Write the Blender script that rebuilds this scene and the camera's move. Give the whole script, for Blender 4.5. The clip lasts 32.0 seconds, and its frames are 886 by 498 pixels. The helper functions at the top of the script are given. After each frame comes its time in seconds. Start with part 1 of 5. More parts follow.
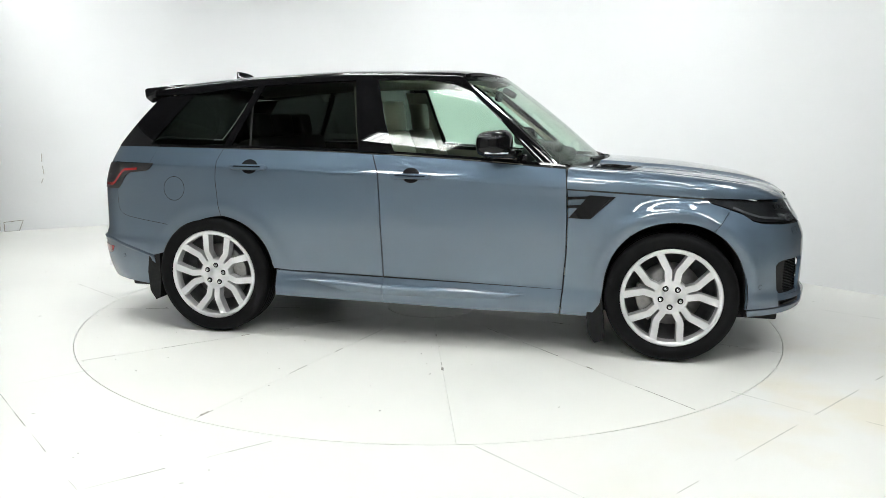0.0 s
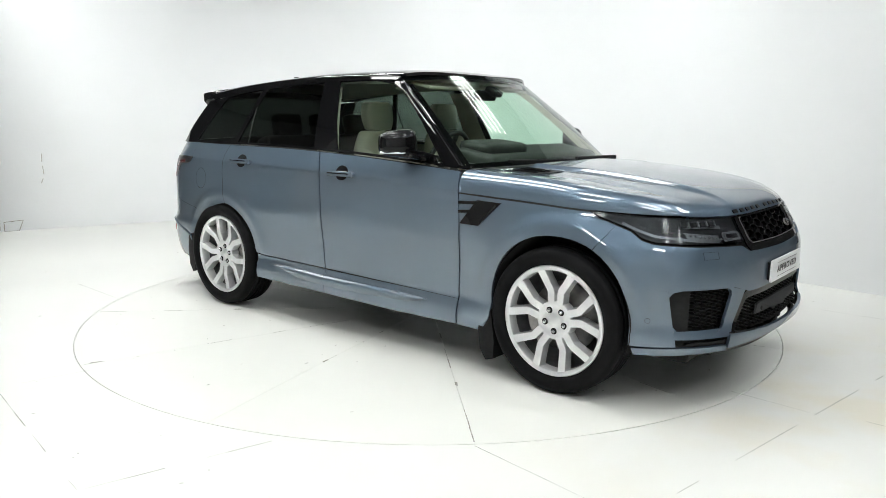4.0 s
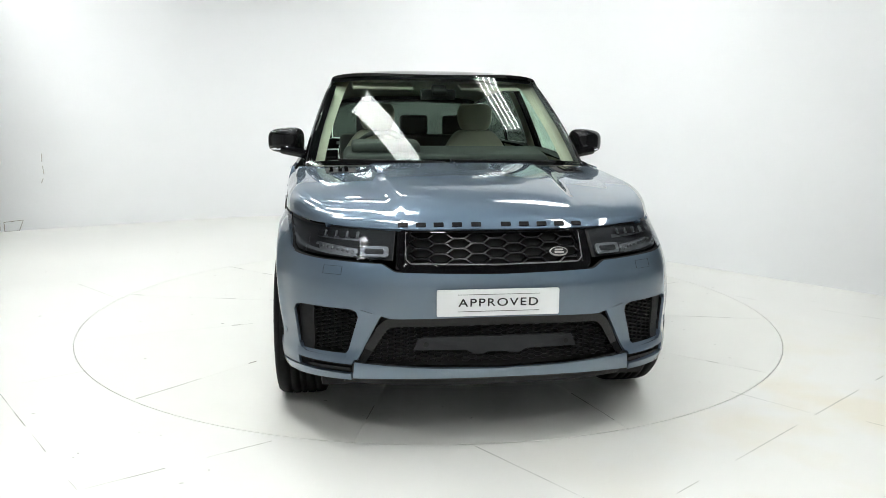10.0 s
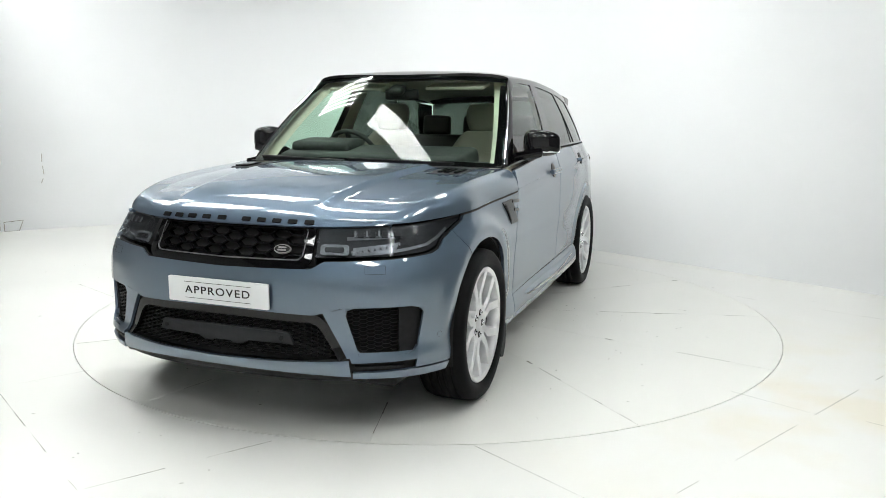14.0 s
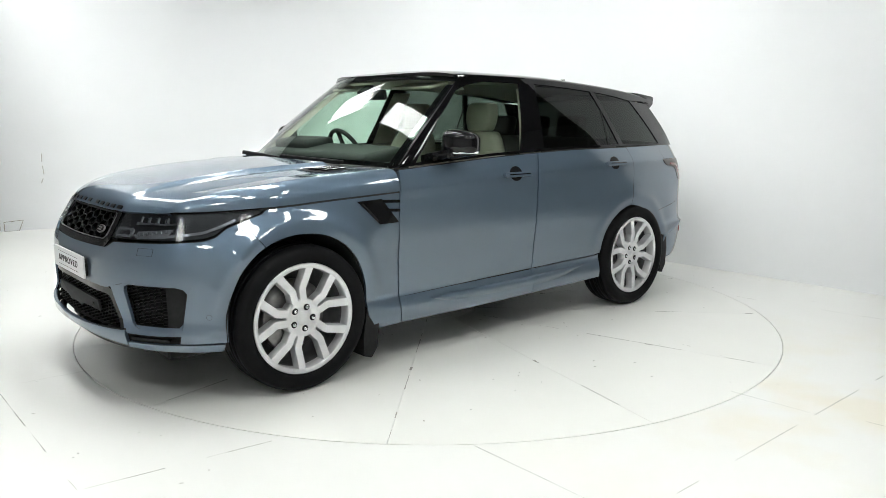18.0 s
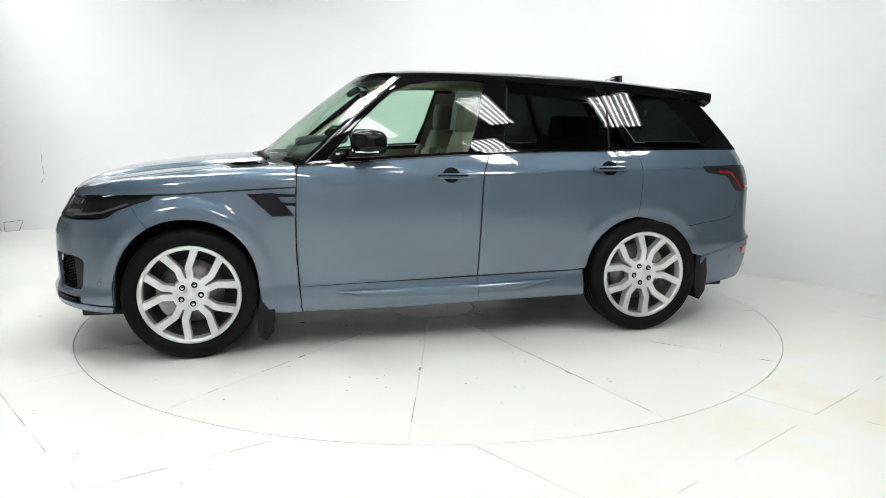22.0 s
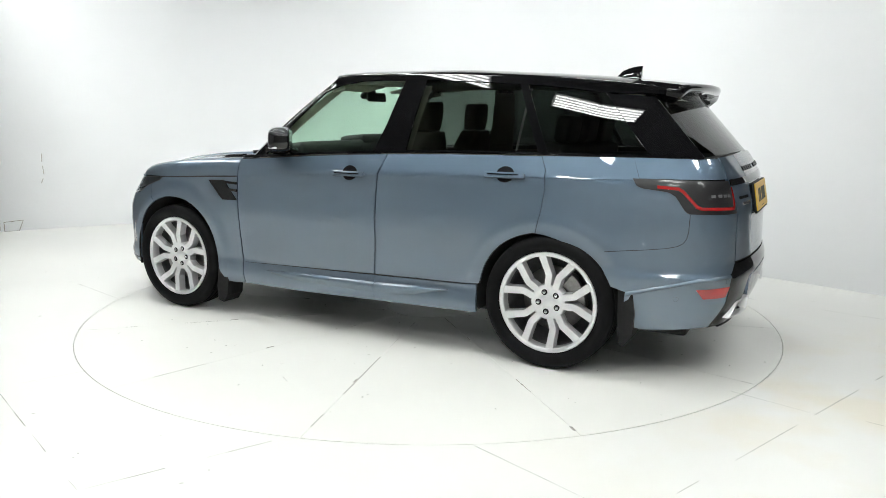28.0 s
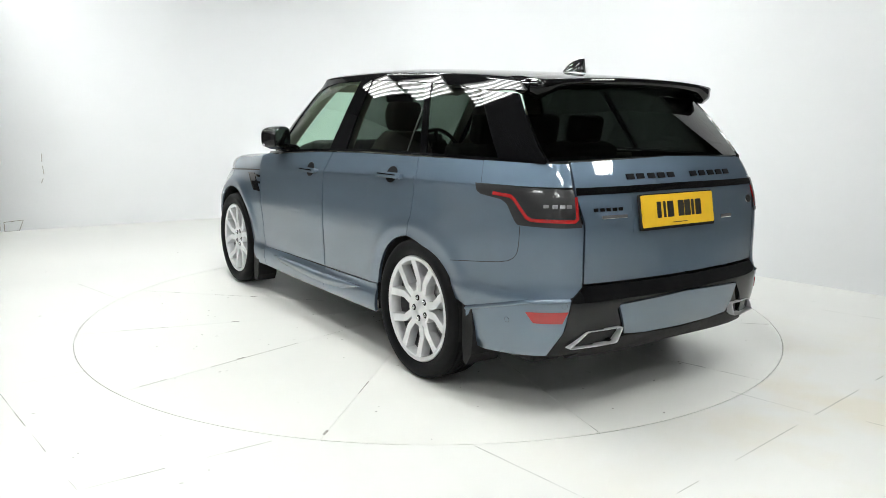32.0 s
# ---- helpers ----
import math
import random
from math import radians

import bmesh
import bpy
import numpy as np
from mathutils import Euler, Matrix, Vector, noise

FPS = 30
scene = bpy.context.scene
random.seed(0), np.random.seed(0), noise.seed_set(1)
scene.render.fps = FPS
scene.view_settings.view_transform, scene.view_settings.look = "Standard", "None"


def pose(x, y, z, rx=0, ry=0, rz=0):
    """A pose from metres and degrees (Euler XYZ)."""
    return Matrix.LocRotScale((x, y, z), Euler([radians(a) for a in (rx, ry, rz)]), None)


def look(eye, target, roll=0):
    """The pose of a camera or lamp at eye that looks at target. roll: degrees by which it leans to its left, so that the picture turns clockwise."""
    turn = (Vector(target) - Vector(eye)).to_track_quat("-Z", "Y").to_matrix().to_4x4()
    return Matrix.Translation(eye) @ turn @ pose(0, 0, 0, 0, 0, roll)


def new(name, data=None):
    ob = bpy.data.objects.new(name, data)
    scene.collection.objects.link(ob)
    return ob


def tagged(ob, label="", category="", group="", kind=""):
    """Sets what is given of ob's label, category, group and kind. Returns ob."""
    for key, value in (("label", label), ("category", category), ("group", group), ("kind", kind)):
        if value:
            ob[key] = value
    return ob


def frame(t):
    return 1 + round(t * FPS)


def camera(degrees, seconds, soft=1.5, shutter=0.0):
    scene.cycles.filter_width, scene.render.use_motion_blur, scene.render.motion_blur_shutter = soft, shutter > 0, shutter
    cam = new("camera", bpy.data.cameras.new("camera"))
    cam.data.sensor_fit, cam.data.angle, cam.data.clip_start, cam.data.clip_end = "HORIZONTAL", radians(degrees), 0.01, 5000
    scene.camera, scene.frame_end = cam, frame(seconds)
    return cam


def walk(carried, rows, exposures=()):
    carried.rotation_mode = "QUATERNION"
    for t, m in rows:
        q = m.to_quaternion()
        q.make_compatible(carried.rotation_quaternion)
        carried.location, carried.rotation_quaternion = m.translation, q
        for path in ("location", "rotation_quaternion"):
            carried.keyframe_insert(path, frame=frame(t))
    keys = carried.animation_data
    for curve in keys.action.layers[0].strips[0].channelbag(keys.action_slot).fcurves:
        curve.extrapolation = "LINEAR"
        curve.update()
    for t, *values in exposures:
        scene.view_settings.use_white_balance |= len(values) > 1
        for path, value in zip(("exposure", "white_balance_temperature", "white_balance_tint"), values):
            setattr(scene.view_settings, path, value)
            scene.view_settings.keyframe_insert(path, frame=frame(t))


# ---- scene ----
# ---- camera and its walk ----
cam = camera(61.44, 32.0, soft=0.8)
EYE = Vector((0.0, -5.553, 1.4208))
STAND = look(EYE, EYE + Vector((0.01572, 0.98484, -0.17276)), 0.417)
walk(cam, [(0.0, STAND), (32.0, STAND)])

# ---- world, lights, exposure ----
world = bpy.data.worlds.new("world")
scene.world = world
world.use_nodes = True
world.node_tree.nodes["Background"].inputs[0].default_value = (0.9, 0.95, 1.0, 1)
world.node_tree.nodes["Background"].inputs[1].default_value = 0.02
scene.view_settings.exposure = -0.14


# ---- materials ----
def material(name, color, rough=0.5, metal=0.0, coat=0.0, spec=0.5, trans=0.0, emit=0.0, ior=1.45):
    m = bpy.data.materials.new(name)
    m.use_nodes = True
    b = m.node_tree.nodes["Principled BSDF"]
    b.inputs["Base Color"].default_value = (*color, 1)
    b.inputs["Roughness"].default_value = rough
    b.inputs["Metallic"].default_value = metal
    b.inputs["Coat Weight"].default_value = coat
    b.inputs["Coat Roughness"].default_value = 0.008
    b.inputs["Specular IOR Level"].default_value = spec
    b.inputs["Transmission Weight"].default_value = trans
    b.inputs["IOR"].default_value = ior
    if emit:
        b.inputs["Emission Color"].default_value = (*color, 1)
        b.inputs["Emission Strength"].default_value = emit
    return m


def mottle(m, scale, amount, bump=0.0, rough=0.0, detail=6.0, fine=0.0):
    """Uneven tone, gloss and relief at two scales, in the object's own metres."""
    t = m.node_tree
    b = t.nodes["Principled BSDF"]
    co = t.nodes.new("ShaderNodeTexCoord")
    n = t.nodes.new("ShaderNodeTexNoise")
    n.inputs["Scale"].default_value = scale
    n.inputs["Detail"].default_value = detail
    t.links.new(co.outputs["Object"], n.inputs["Vector"])
    if amount:
        ramp = t.nodes.new("ShaderNodeMapRange")
        ramp.inputs[1].default_value, ramp.inputs[2].default_value = 0.3, 0.7
        ramp.inputs[3].default_value, ramp.inputs[4].default_value = 1 - amount, 1 + amount
        t.links.new(n.outputs["Fac"], ramp.inputs[0])
        mix = t.nodes.new("ShaderNodeVectorMath")
        mix.operation = "SCALE"
        mix.inputs[0].default_value = b.inputs["Base Color"].default_value[:3]
        t.links.new(ramp.outputs[0], mix.inputs["Scale"])
        t.links.new(mix.outputs[0], b.inputs["Base Color"])
    if rough:
        rr = t.nodes.new("ShaderNodeMapRange")
        base = b.inputs["Roughness"].default_value
        rr.inputs[3].default_value, rr.inputs[4].default_value = base - rough, base + rough
        t.links.new(n.outputs["Fac"], rr.inputs[0])
        t.links.new(rr.outputs[0], b.inputs["Roughness"])
    if bump:
        f = t.nodes.new("ShaderNodeTexNoise")
        f.inputs["Scale"].default_value = fine or scale * 12
        f.inputs["Detail"].default_value = 3
        t.links.new(co.outputs["Object"], f.inputs["Vector"])
        bp = t.nodes.new("ShaderNodeBump")
        bp.inputs["Strength"].default_value = 1.0
        bp.inputs["Distance"].default_value = bump
        t.links.new(f.outputs["Fac"], bp.inputs["Height"])
        t.links.new(bp.outputs[0], b.inputs["Normal"])
    return m


WALL = mottle(material("wall_paint", (0.83, 0.84, 0.85), 0.6), 0.7, 0.02, 0.0006, 0.05, fine=25)
FLOOR = mottle(material("floor_paint", (0.80, 0.80, 0.77), 0.38), 0.8, 0.025, 0.0003, 0.06, fine=18)
DISC = mottle(material("turntable_paint", (0.79, 0.79, 0.75), 0.36), 1.1, 0.025, 0.0003, 0.06, fine=18)


def stained(m, centre, reach, tone):
    """Pale yellow stains with ragged rims round a place on the floor."""
    t = m.node_tree
    b = t.nodes["Principled BSDF"]
    co = t.nodes.new("ShaderNodeTexCoord")
    far = t.nodes.new("ShaderNodeVectorMath")
    far.operation = "DISTANCE"
    far.inputs[1].default_value = centre
    near = t.nodes.new("ShaderNodeMapRange")
    near.inputs[1].default_value, near.inputs[2].default_value = reach, 0.2 * reach
    n = t.nodes.new("ShaderNodeTexNoise")
    n.inputs["Scale"].default_value, n.inputs["Detail"].default_value = 1.7, 5
    cut = t.nodes.new("ShaderNodeMapRange")
    cut.inputs[1].default_value, cut.inputs[2].default_value = 0.44, 0.62
    both = t.nodes.new("ShaderNodeMath")
    both.operation = "MULTIPLY"
    mix = t.nodes.new("ShaderNodeMix")
    mix.data_type = "RGBA"
    t.links.new(co.outputs["Object"], far.inputs[0])
    t.links.new(co.outputs["Object"], n.inputs["Vector"])
    t.links.new(far.outputs["Value"], near.inputs[0])
    t.links.new(n.outputs["Fac"], cut.inputs[0])
    t.links.new(near.outputs[0], both.inputs[0])
    t.links.new(cut.outputs[0], both.inputs[1])
    t.links.new(both.outputs[0], mix.inputs["Factor"])
    t.links.new(b.inputs["Base Color"].links[0].from_socket, mix.inputs["A"])
    mix.inputs["B"].default_value = (*tone, 1)
    t.links.new(mix.outputs["Result"], b.inputs["Base Color"])
    return m


stained(FLOOR, (2.4, -2.3, 0.0), 2.3, (0.78, 0.745, 0.65))
SEAM = mottle(material("dark_joint", (0.34, 0.33, 0.30), 0.9), 30, 0.5)
SCUFF = mottle(material("scuff", (0.36, 0.35, 0.31), 0.8), 60, 0.6)
PIT = material("pit_dark", (0.08, 0.08, 0.08), 0.9)
GREY_WALL = mottle(material("hall_grey", (0.13, 0.13, 0.132), 0.8), 0.5, 0.12)
PALE_BOUNCE_WALL = mottle(material("pale_bounce", (0.48, 0.48, 0.48), 0.8), 0.5, 0.12)
ROOF_SHEET = mottle(material("hall_roof", (0.05, 0.05, 0.052), 0.7), 0.6, 0.1)
TUBE = material("tube_light", (0.975, 1.0, 0.985), 0.5, emit=33.0)
SLAB_TUBE = material("slab_tube", (0.975, 1.0, 0.985), 0.5, emit=22.0)
FIXTURE = material("fixture_white", (0.7, 0.7, 0.7), 0.5)

PAINT = mottle(material("blue_metallic_paint", (0.100, 0.142, 0.192), 0.50, 0.74, coat=1.0, spec=0.1), 2.0, 0.02)
PAINT.node_tree.nodes["Principled BSDF"].inputs["Coat IOR"].default_value = 1.8
BLACK = material("gloss_black", (0.004, 0.004, 0.0045), 0.6, coat=1.0, spec=0.0)
BLACK.node_tree.nodes["Principled BSDF"].inputs["Coat IOR"].default_value = 1.42
# for the letter blocks, and for the shade painted behind the door handles
LETTER_AND_SHADE = material("letter_and_shade_black", (0.005, 0.005, 0.006), 0.35, spec=0.1)
PLASTIC = mottle(material("black_plastic", (0.010, 0.010, 0.0105), 0.55, spec=0.22), 40, 0.2, 0.0004, fine=600)
SHELL = material("inner_black", (0.008, 0.008, 0.008), 0.9)
RUBBER = mottle(material("tyre_rubber", (0.0050, 0.0050, 0.0055), 0.6, spec=0.12), 14, 0.25, 0.0003, 0.08, fine=300)
ALLOY = mottle(material("silver_alloy", (0.74, 0.74, 0.75), 0.34, 0.6, coat=0.4), 18, 0.06, 0.0, 0.05)
# alloy darkened for shade inside the rims; also the grille's satin edge
DARK_ALLOY = mottle(material("shaded_alloy", (0.16, 0.16, 0.165), 0.45, 0.6), 20, 0.2)
CHROME = material("chrome", (0.75, 0.76, 0.78), 0.08, 1.0)
STEEL = mottle(material("brake_steel", (0.32, 0.31, 0.30), 0.4, 0.9), 30, 0.15)
MESH = material("grille_black", (0.006, 0.006, 0.0065), 0.45, spec=0.15)
PLATE = mottle(material("plate_white", (0.78, 0.79, 0.80), 0.35), 12, 0.02)
YELLOW = mottle(material("plate_yellow", (0.64, 0.385, 0.018), 0.35), 12, 0.03)
INK = material("print_black", (0.012, 0.012, 0.013), 0.5)
RED = material("red_lens", (0.30, 0.011, 0.011), 0.12, coat=1.0)
LAMP_DARK = material("lamp_housing", (0.009, 0.009, 0.010), 0.35, coat=0.4)
LAMP_GREY = mottle(material("lamp_reflector", (0.30, 0.305, 0.315), 0.25, 0.6), 30, 0.12)
LAMP_BED = mottle(material("lamp_bed", (0.012, 0.012, 0.013), 0.4, 0.1), 14, 0.25)
GRILLE = material("grille_gloss", (0.0035, 0.0035, 0.004), 0.25, coat=0.06, spec=0.15)
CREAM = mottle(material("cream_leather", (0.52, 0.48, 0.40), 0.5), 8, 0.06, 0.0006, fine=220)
# same cream for the front seats, darkened for the dimness behind the glass
DIM_CREAM = mottle(material("dim_cream_leather", (0.31, 0.285, 0.235), 0.5), 8, 0.06, 0.0006, fine=220)
# rear bench leather, with the shade behind privacy glass put into its colour
SHADED_LEATHER = mottle(material("shaded_leather", (0.035, 0.033, 0.03), 0.5), 8, 0.1, 0.0006, fine=220)
TAN = mottle(material("wood_trim", (0.34, 0.20, 0.10), 0.3), 14, 0.3)
DARK_TRIM = mottle(material("dark_dashboard", (0.022, 0.024, 0.0235), 0.6), 20, 0.15, 0.0004, fine=300)


def glass(name, tint, clear, base=0.036):
    """Sheet glass: mirrors by Fresnel and lets the tinted view through."""
    m = bpy.data.materials.new(name)
    m.use_nodes = True
    t = m.node_tree
    t.nodes.remove(t.nodes["Principled BSDF"])
    out = t.nodes["Material Output"]
    mix = t.nodes.new("ShaderNodeMixShader")
    lw = t.nodes.new("ShaderNodeLayerWeight")
    lw.inputs["Blend"].default_value = 0.5
    power = t.nodes.new("ShaderNodeMath")
    power.operation = "POWER"
    power.inputs[1].default_value = 5.0
    fr = t.nodes.new("ShaderNodeMapRange")
    fr.inputs[3].default_value, fr.inputs[4].default_value = base, 1.0
    t.links.new(lw.outputs["Facing"], power.inputs[0])
    t.links.new(power.outputs[0], fr.inputs[0])
    see = t.nodes.new("ShaderNodeBsdfTransparent")
    see.inputs[0].default_value = (*[c * clear for c in tint], 1)
    shine = t.nodes.new("ShaderNodeBsdfGlossy")
    shine.inputs["Roughness"].default_value = 0.01
    t.links.new(fr.outputs[0], mix.inputs[0])
    t.links.new(see.outputs[0], mix.inputs[1])
    t.links.new(shine.outputs[0], mix.inputs[2])
    t.links.new(mix.outputs[0], out.inputs[0])
    return m


CLEAR = glass("clear_glass", (0.80, 0.97, 0.86), 0.84)
PRIVACY = glass("privacy_glass", (0.85, 1.0, 0.90), 0.11)
LENS = glass("smoked_lens", (0.9, 0.95, 1.0), 0.66, 0.018)


# ---- small mesh tools ----
def mesh_of(name, verts, faces, mat, smooth=True):
    me = bpy.data.meshes.new(name)
    me.from_pydata([tuple(map(float, v)) for v in verts], [], faces)
    me.materials.append(mat)
    if smooth:
        me.polygons.foreach_set("use_smooth", [True] * len(me.polygons))
    me.update()
    return me


def part_mesh(name, me, parent, label="", at=None):
    ob = new(name, me)
    ob.parent = parent
    if at is not None:
        ob.matrix_basis = at
    if label:
        tagged(ob, label)
    return ob


def part(name, bm, mat, parent, label="", smooth=False, at=None):
    me = bpy.data.meshes.new(name)
    bm.to_mesh(me)
    bm.free()
    me.materials.append(mat)
    if smooth:
        me.polygons.foreach_set("use_smooth", [True] * len(me.polygons))
    return part_mesh(name, me, parent, label, at)


def box(sx, sy, sz, bevel=0.0, at=None, seg=2):
    bm = bmesh.new()
    bmesh.ops.create_cube(bm, size=1.0)
    bmesh.ops.scale(bm, vec=(sx, sy, sz), verts=bm.verts)
    if bevel:
        bmesh.ops.bevel(bm, geom=bm.edges[:], offset=bevel, segments=seg, affect="EDGES", profile=0.6)
    if at is not None:
        bm.transform(at)
    return bm


def prism(outline, depth, bevel=0.0, seg=2):
    """A flat plate in x-y with rounded rims, its front at z = 0 and its back at z = -depth."""
    bm = bmesh.new()
    f = bm.faces.new([bm.verts.new((x, y, 0)) for x, y in outline])
    bm.normal_update()
    if f.normal.z < 0:
        f.normal_flip()
    top = f
    ext = bmesh.ops.extrude_face_region(bm, geom=[f])
    moved = [g for g in ext["geom"] if isinstance(g, bmesh.types.BMVert)]
    bmesh.ops.translate(bm, vec=(0, 0, -depth), verts=[v for v in bm.verts if v not in moved])
    bmesh.ops.recalc_face_normals(bm, faces=bm.faces[:])
    if bevel:
        edges = [e for e in bm.edges if all(abs(v.co.z) < 1e-6 for v in e.verts)]
        bmesh.ops.bevel(bm, geom=edges, offset=bevel, segments=seg, affect="EDGES", profile=0.6)
    return bm


def lathe(profile, steps=64, axis="y"):
    """Turn (radius, across) points round the y axis."""
    verts, faces = [], []
    n = len(profile)
    for i in range(steps):
        a = 2 * math.pi * i / steps
        for r, w in profile:
            verts.append((r * math.cos(a), w, r * math.sin(a)))
    for i in range(steps):
        j = (i + 1) % steps
        for k in range(n - 1):
            faces.append((i * n + k, i * n + k + 1, j * n + k + 1, j * n + k))
    return verts, faces


def pchip(xs, ys):
    """A smooth line through points that never overshoots them."""
    xs, ys = np.array(xs, float), np.array(ys, float)
    h, d = np.diff(xs), np.diff(ys) / np.diff(xs)
    m = np.zeros(len(xs))
    m[0], m[-1] = d[0], d[-1]
    for i in range(1, len(xs) - 1):
        if d[i - 1] * d[i] > 0:
            w1, w2 = 2 * h[i] + h[i - 1], h[i] + 2 * h[i - 1]
            m[i] = (w1 + w2) / (w1 / d[i - 1] + w2 / d[i])

    def at(x):
        x = np.clip(np.asarray(x, float), xs[0], xs[-1])
        i = np.clip(np.searchsorted(xs, x) - 1, 0, len(xs) - 2)
        t = (x - xs[i]) / h[i]
        return ((2 * t**3 - 3 * t**2 + 1) * ys[i] + (t**3 - 2 * t**2 + t) * h[i] * m[i]
                + (-2 * t**3 + 3 * t**2) * ys[i + 1] + (t**3 - t**2) * h[i] * m[i + 1])
    return at


def resample(points, n):
    """n points along a line of points, evenly by its length."""
    p = np.array(points, float)
    d = np.r_[0, np.cumsum(np.linalg.norm(np.diff(p, axis=0), axis=1))]
    s = np.linspace(0, d[-1], n)
    return np.stack([np.interp(s, d, p[:, k]) for k in range(p.shape[1])], 1)


def coons(bottom, top, left=None, right=None, nu=24, nv=16, gap=0.0):
    """Fill between four lines. bottom and top run left to right, left and right run upwards."""
    left = left or [bottom[0], top[0]]
    right = right or [bottom[-1], top[-1]]
    b, t, l, r = resample(bottom, 401), resample(top, 401), resample(left, 401), resample(right, 401)
    wide = max(np.linalg.norm(np.diff(b, axis=0), axis=1).sum(), 0.02)
    high = max(np.linalg.norm(np.diff(l, axis=0), axis=1).sum(), 0.02)
    u, v = np.linspace(gap / wide, 1 - gap / wide, nu), np.linspace(gap / high, 1 - gap / high, nv)
    grid = np.linspace(0, 1, 401)
    at = lambda c, k: np.stack([np.interp(k, grid, c[:, i]) for i in range(c.shape[1])], -1)
    bu, tu, lv, rv = at(b, u)[None], at(t, u)[None], at(l, v)[:, None], at(r, v)[:, None]
    U, V = u[None, :, None], v[:, None, None]
    flat = (1 - U) * (1 - V) * b[0] + U * (1 - V) * b[-1] + (1 - U) * V * t[0] + U * V * t[-1]
    return (1 - V) * bu + V * tu + (1 - U) * lv + U * rv - flat


def sheet(name, P, mat, skirt=0.0, inward=None, flip=False):
    """A mesh from a grid of places, its rim turned inwards by skirt to give the panel its thickness."""
    nv, nu = P.shape[:2]
    verts = P.reshape(-1, 3)
    faces = [(j * nu + i, j * nu + i + 1, (j + 1) * nu + i + 1, (j + 1) * nu + i) for j in range(nv - 1) for i in range(nu - 1)]
    if skirt:
        du, dv = np.gradient(P, axis=1), np.gradient(P, axis=0)
        nrm = np.cross(du, dv)
        nrm /= np.linalg.norm(nrm, axis=-1, keepdims=True) + 1e-12
        mid = P[nv // 2, nu // 2]
        towards = np.array(inward if inward is not None else (0.0, 0.0, 0.7)) - mid
        if nrm[nv // 2, nu // 2] @ towards < 0:
            nrm = -nrm
        rim = [(0, i) for i in range(nu)] + [(j, nu - 1) for j in range(1, nv)] + [(nv - 1, i) for i in range(nu - 2, -1, -1)] + [(j, 0) for j in range(nv - 2, 0, -1)]
        # a small rolled edge, then the flange
        top = np.array([P[j, i] for j, i in rim])
        nn = np.array([nrm[j, i] for j, i in rim])
        base, m = len(verts), len(rim)
        verts = np.concatenate([verts, top, top + nn * skirt])
        for k in range(m):
            q = (k + 1) % m
            faces.append((base + k, base + q, base + m + q, base + m + k))
    if flip:
        verts = verts * np.array((1, -1, 1))
        faces = [f[::-1] for f in faces]
    return mesh_of(name, verts, faces, mat)


# ---- the studio ----
def arc_points(cx, cy, r, a0, a1, n):
    return [(cx + r * math.cos(radians(a0 + (a1 - a0) * i / n)), cy + r * math.sin(radians(a0 + (a1 - a0) * i / n))) for i in range(n + 1)]


RING = 2.459


def studio():
    # floor: one sheet round the turntable's round hole
    steps, radii = 180, (RING + 0.0055, 2.7, 3.4, 5.0, 8.0, 14.0)
    verts = [(r * math.cos(2 * math.pi * i / steps), r * math.sin(2 * math.pi * i / steps), 0) for r in radii for i in range(steps)]
    verts += [(v[0], v[1], -0.12) for v in verts[:steps]]
    faces = [(k * steps + i, k * steps + (i + 1) % steps, (k + 1) * steps + (i + 1) % steps, (k + 1) * steps + i) for k in range(len(radii) - 1) for i in range(steps)]
    n = len(radii) * steps
    faces += [(i, (i + 1) % steps, n + (i + 1) % steps, n + i) for i in range(steps)]
    tagged(new("floor", mesh_of("floor", verts, faces, FLOOR, False)), "white painted panel floor with worn joints round a turntable", "floor", kind="structure")
    verts = [(2.6 * math.cos(2 * math.pi * i / 64), 2.6 * math.sin(2 * math.pi * i / 64), -0.12) for i in range(64)]
    tagged(new("turntable_pit", mesh_of("turntable_pit", verts, [tuple(range(64))], PIT, False)), "dark pit below the turntable", "pit", kind="structure")
    # the cyclorama: two straight white walls joined by a round corner
    a, b = Vector((3.75, 0.378)), Vector((-5.33, 3.62))
    da, db = Vector((-0.6725, 0.7401)), Vector((0.854, 0.520))
    corner = Vector((-1.39, 6.03))
    r = 2.2
    ca, cb = corner - da * r, corner - db * r
    line = [tuple(a), tuple(a + (ca - a) * 0.5)]
    for i in range(25):
        t = i / 24
        q = ca * (1 - t) ** 2 + corner * 2 * t * (1 - t) + cb * t**2
        line.append(tuple(q))
    line += [tuple(b + (cb - b) * 0.5), tuple(b)]
    wall_along("wall_cyclorama", line, 0.0, WALL_TOP, 0.16, WALL, "smooth white painted studio wall with a rounded corner")


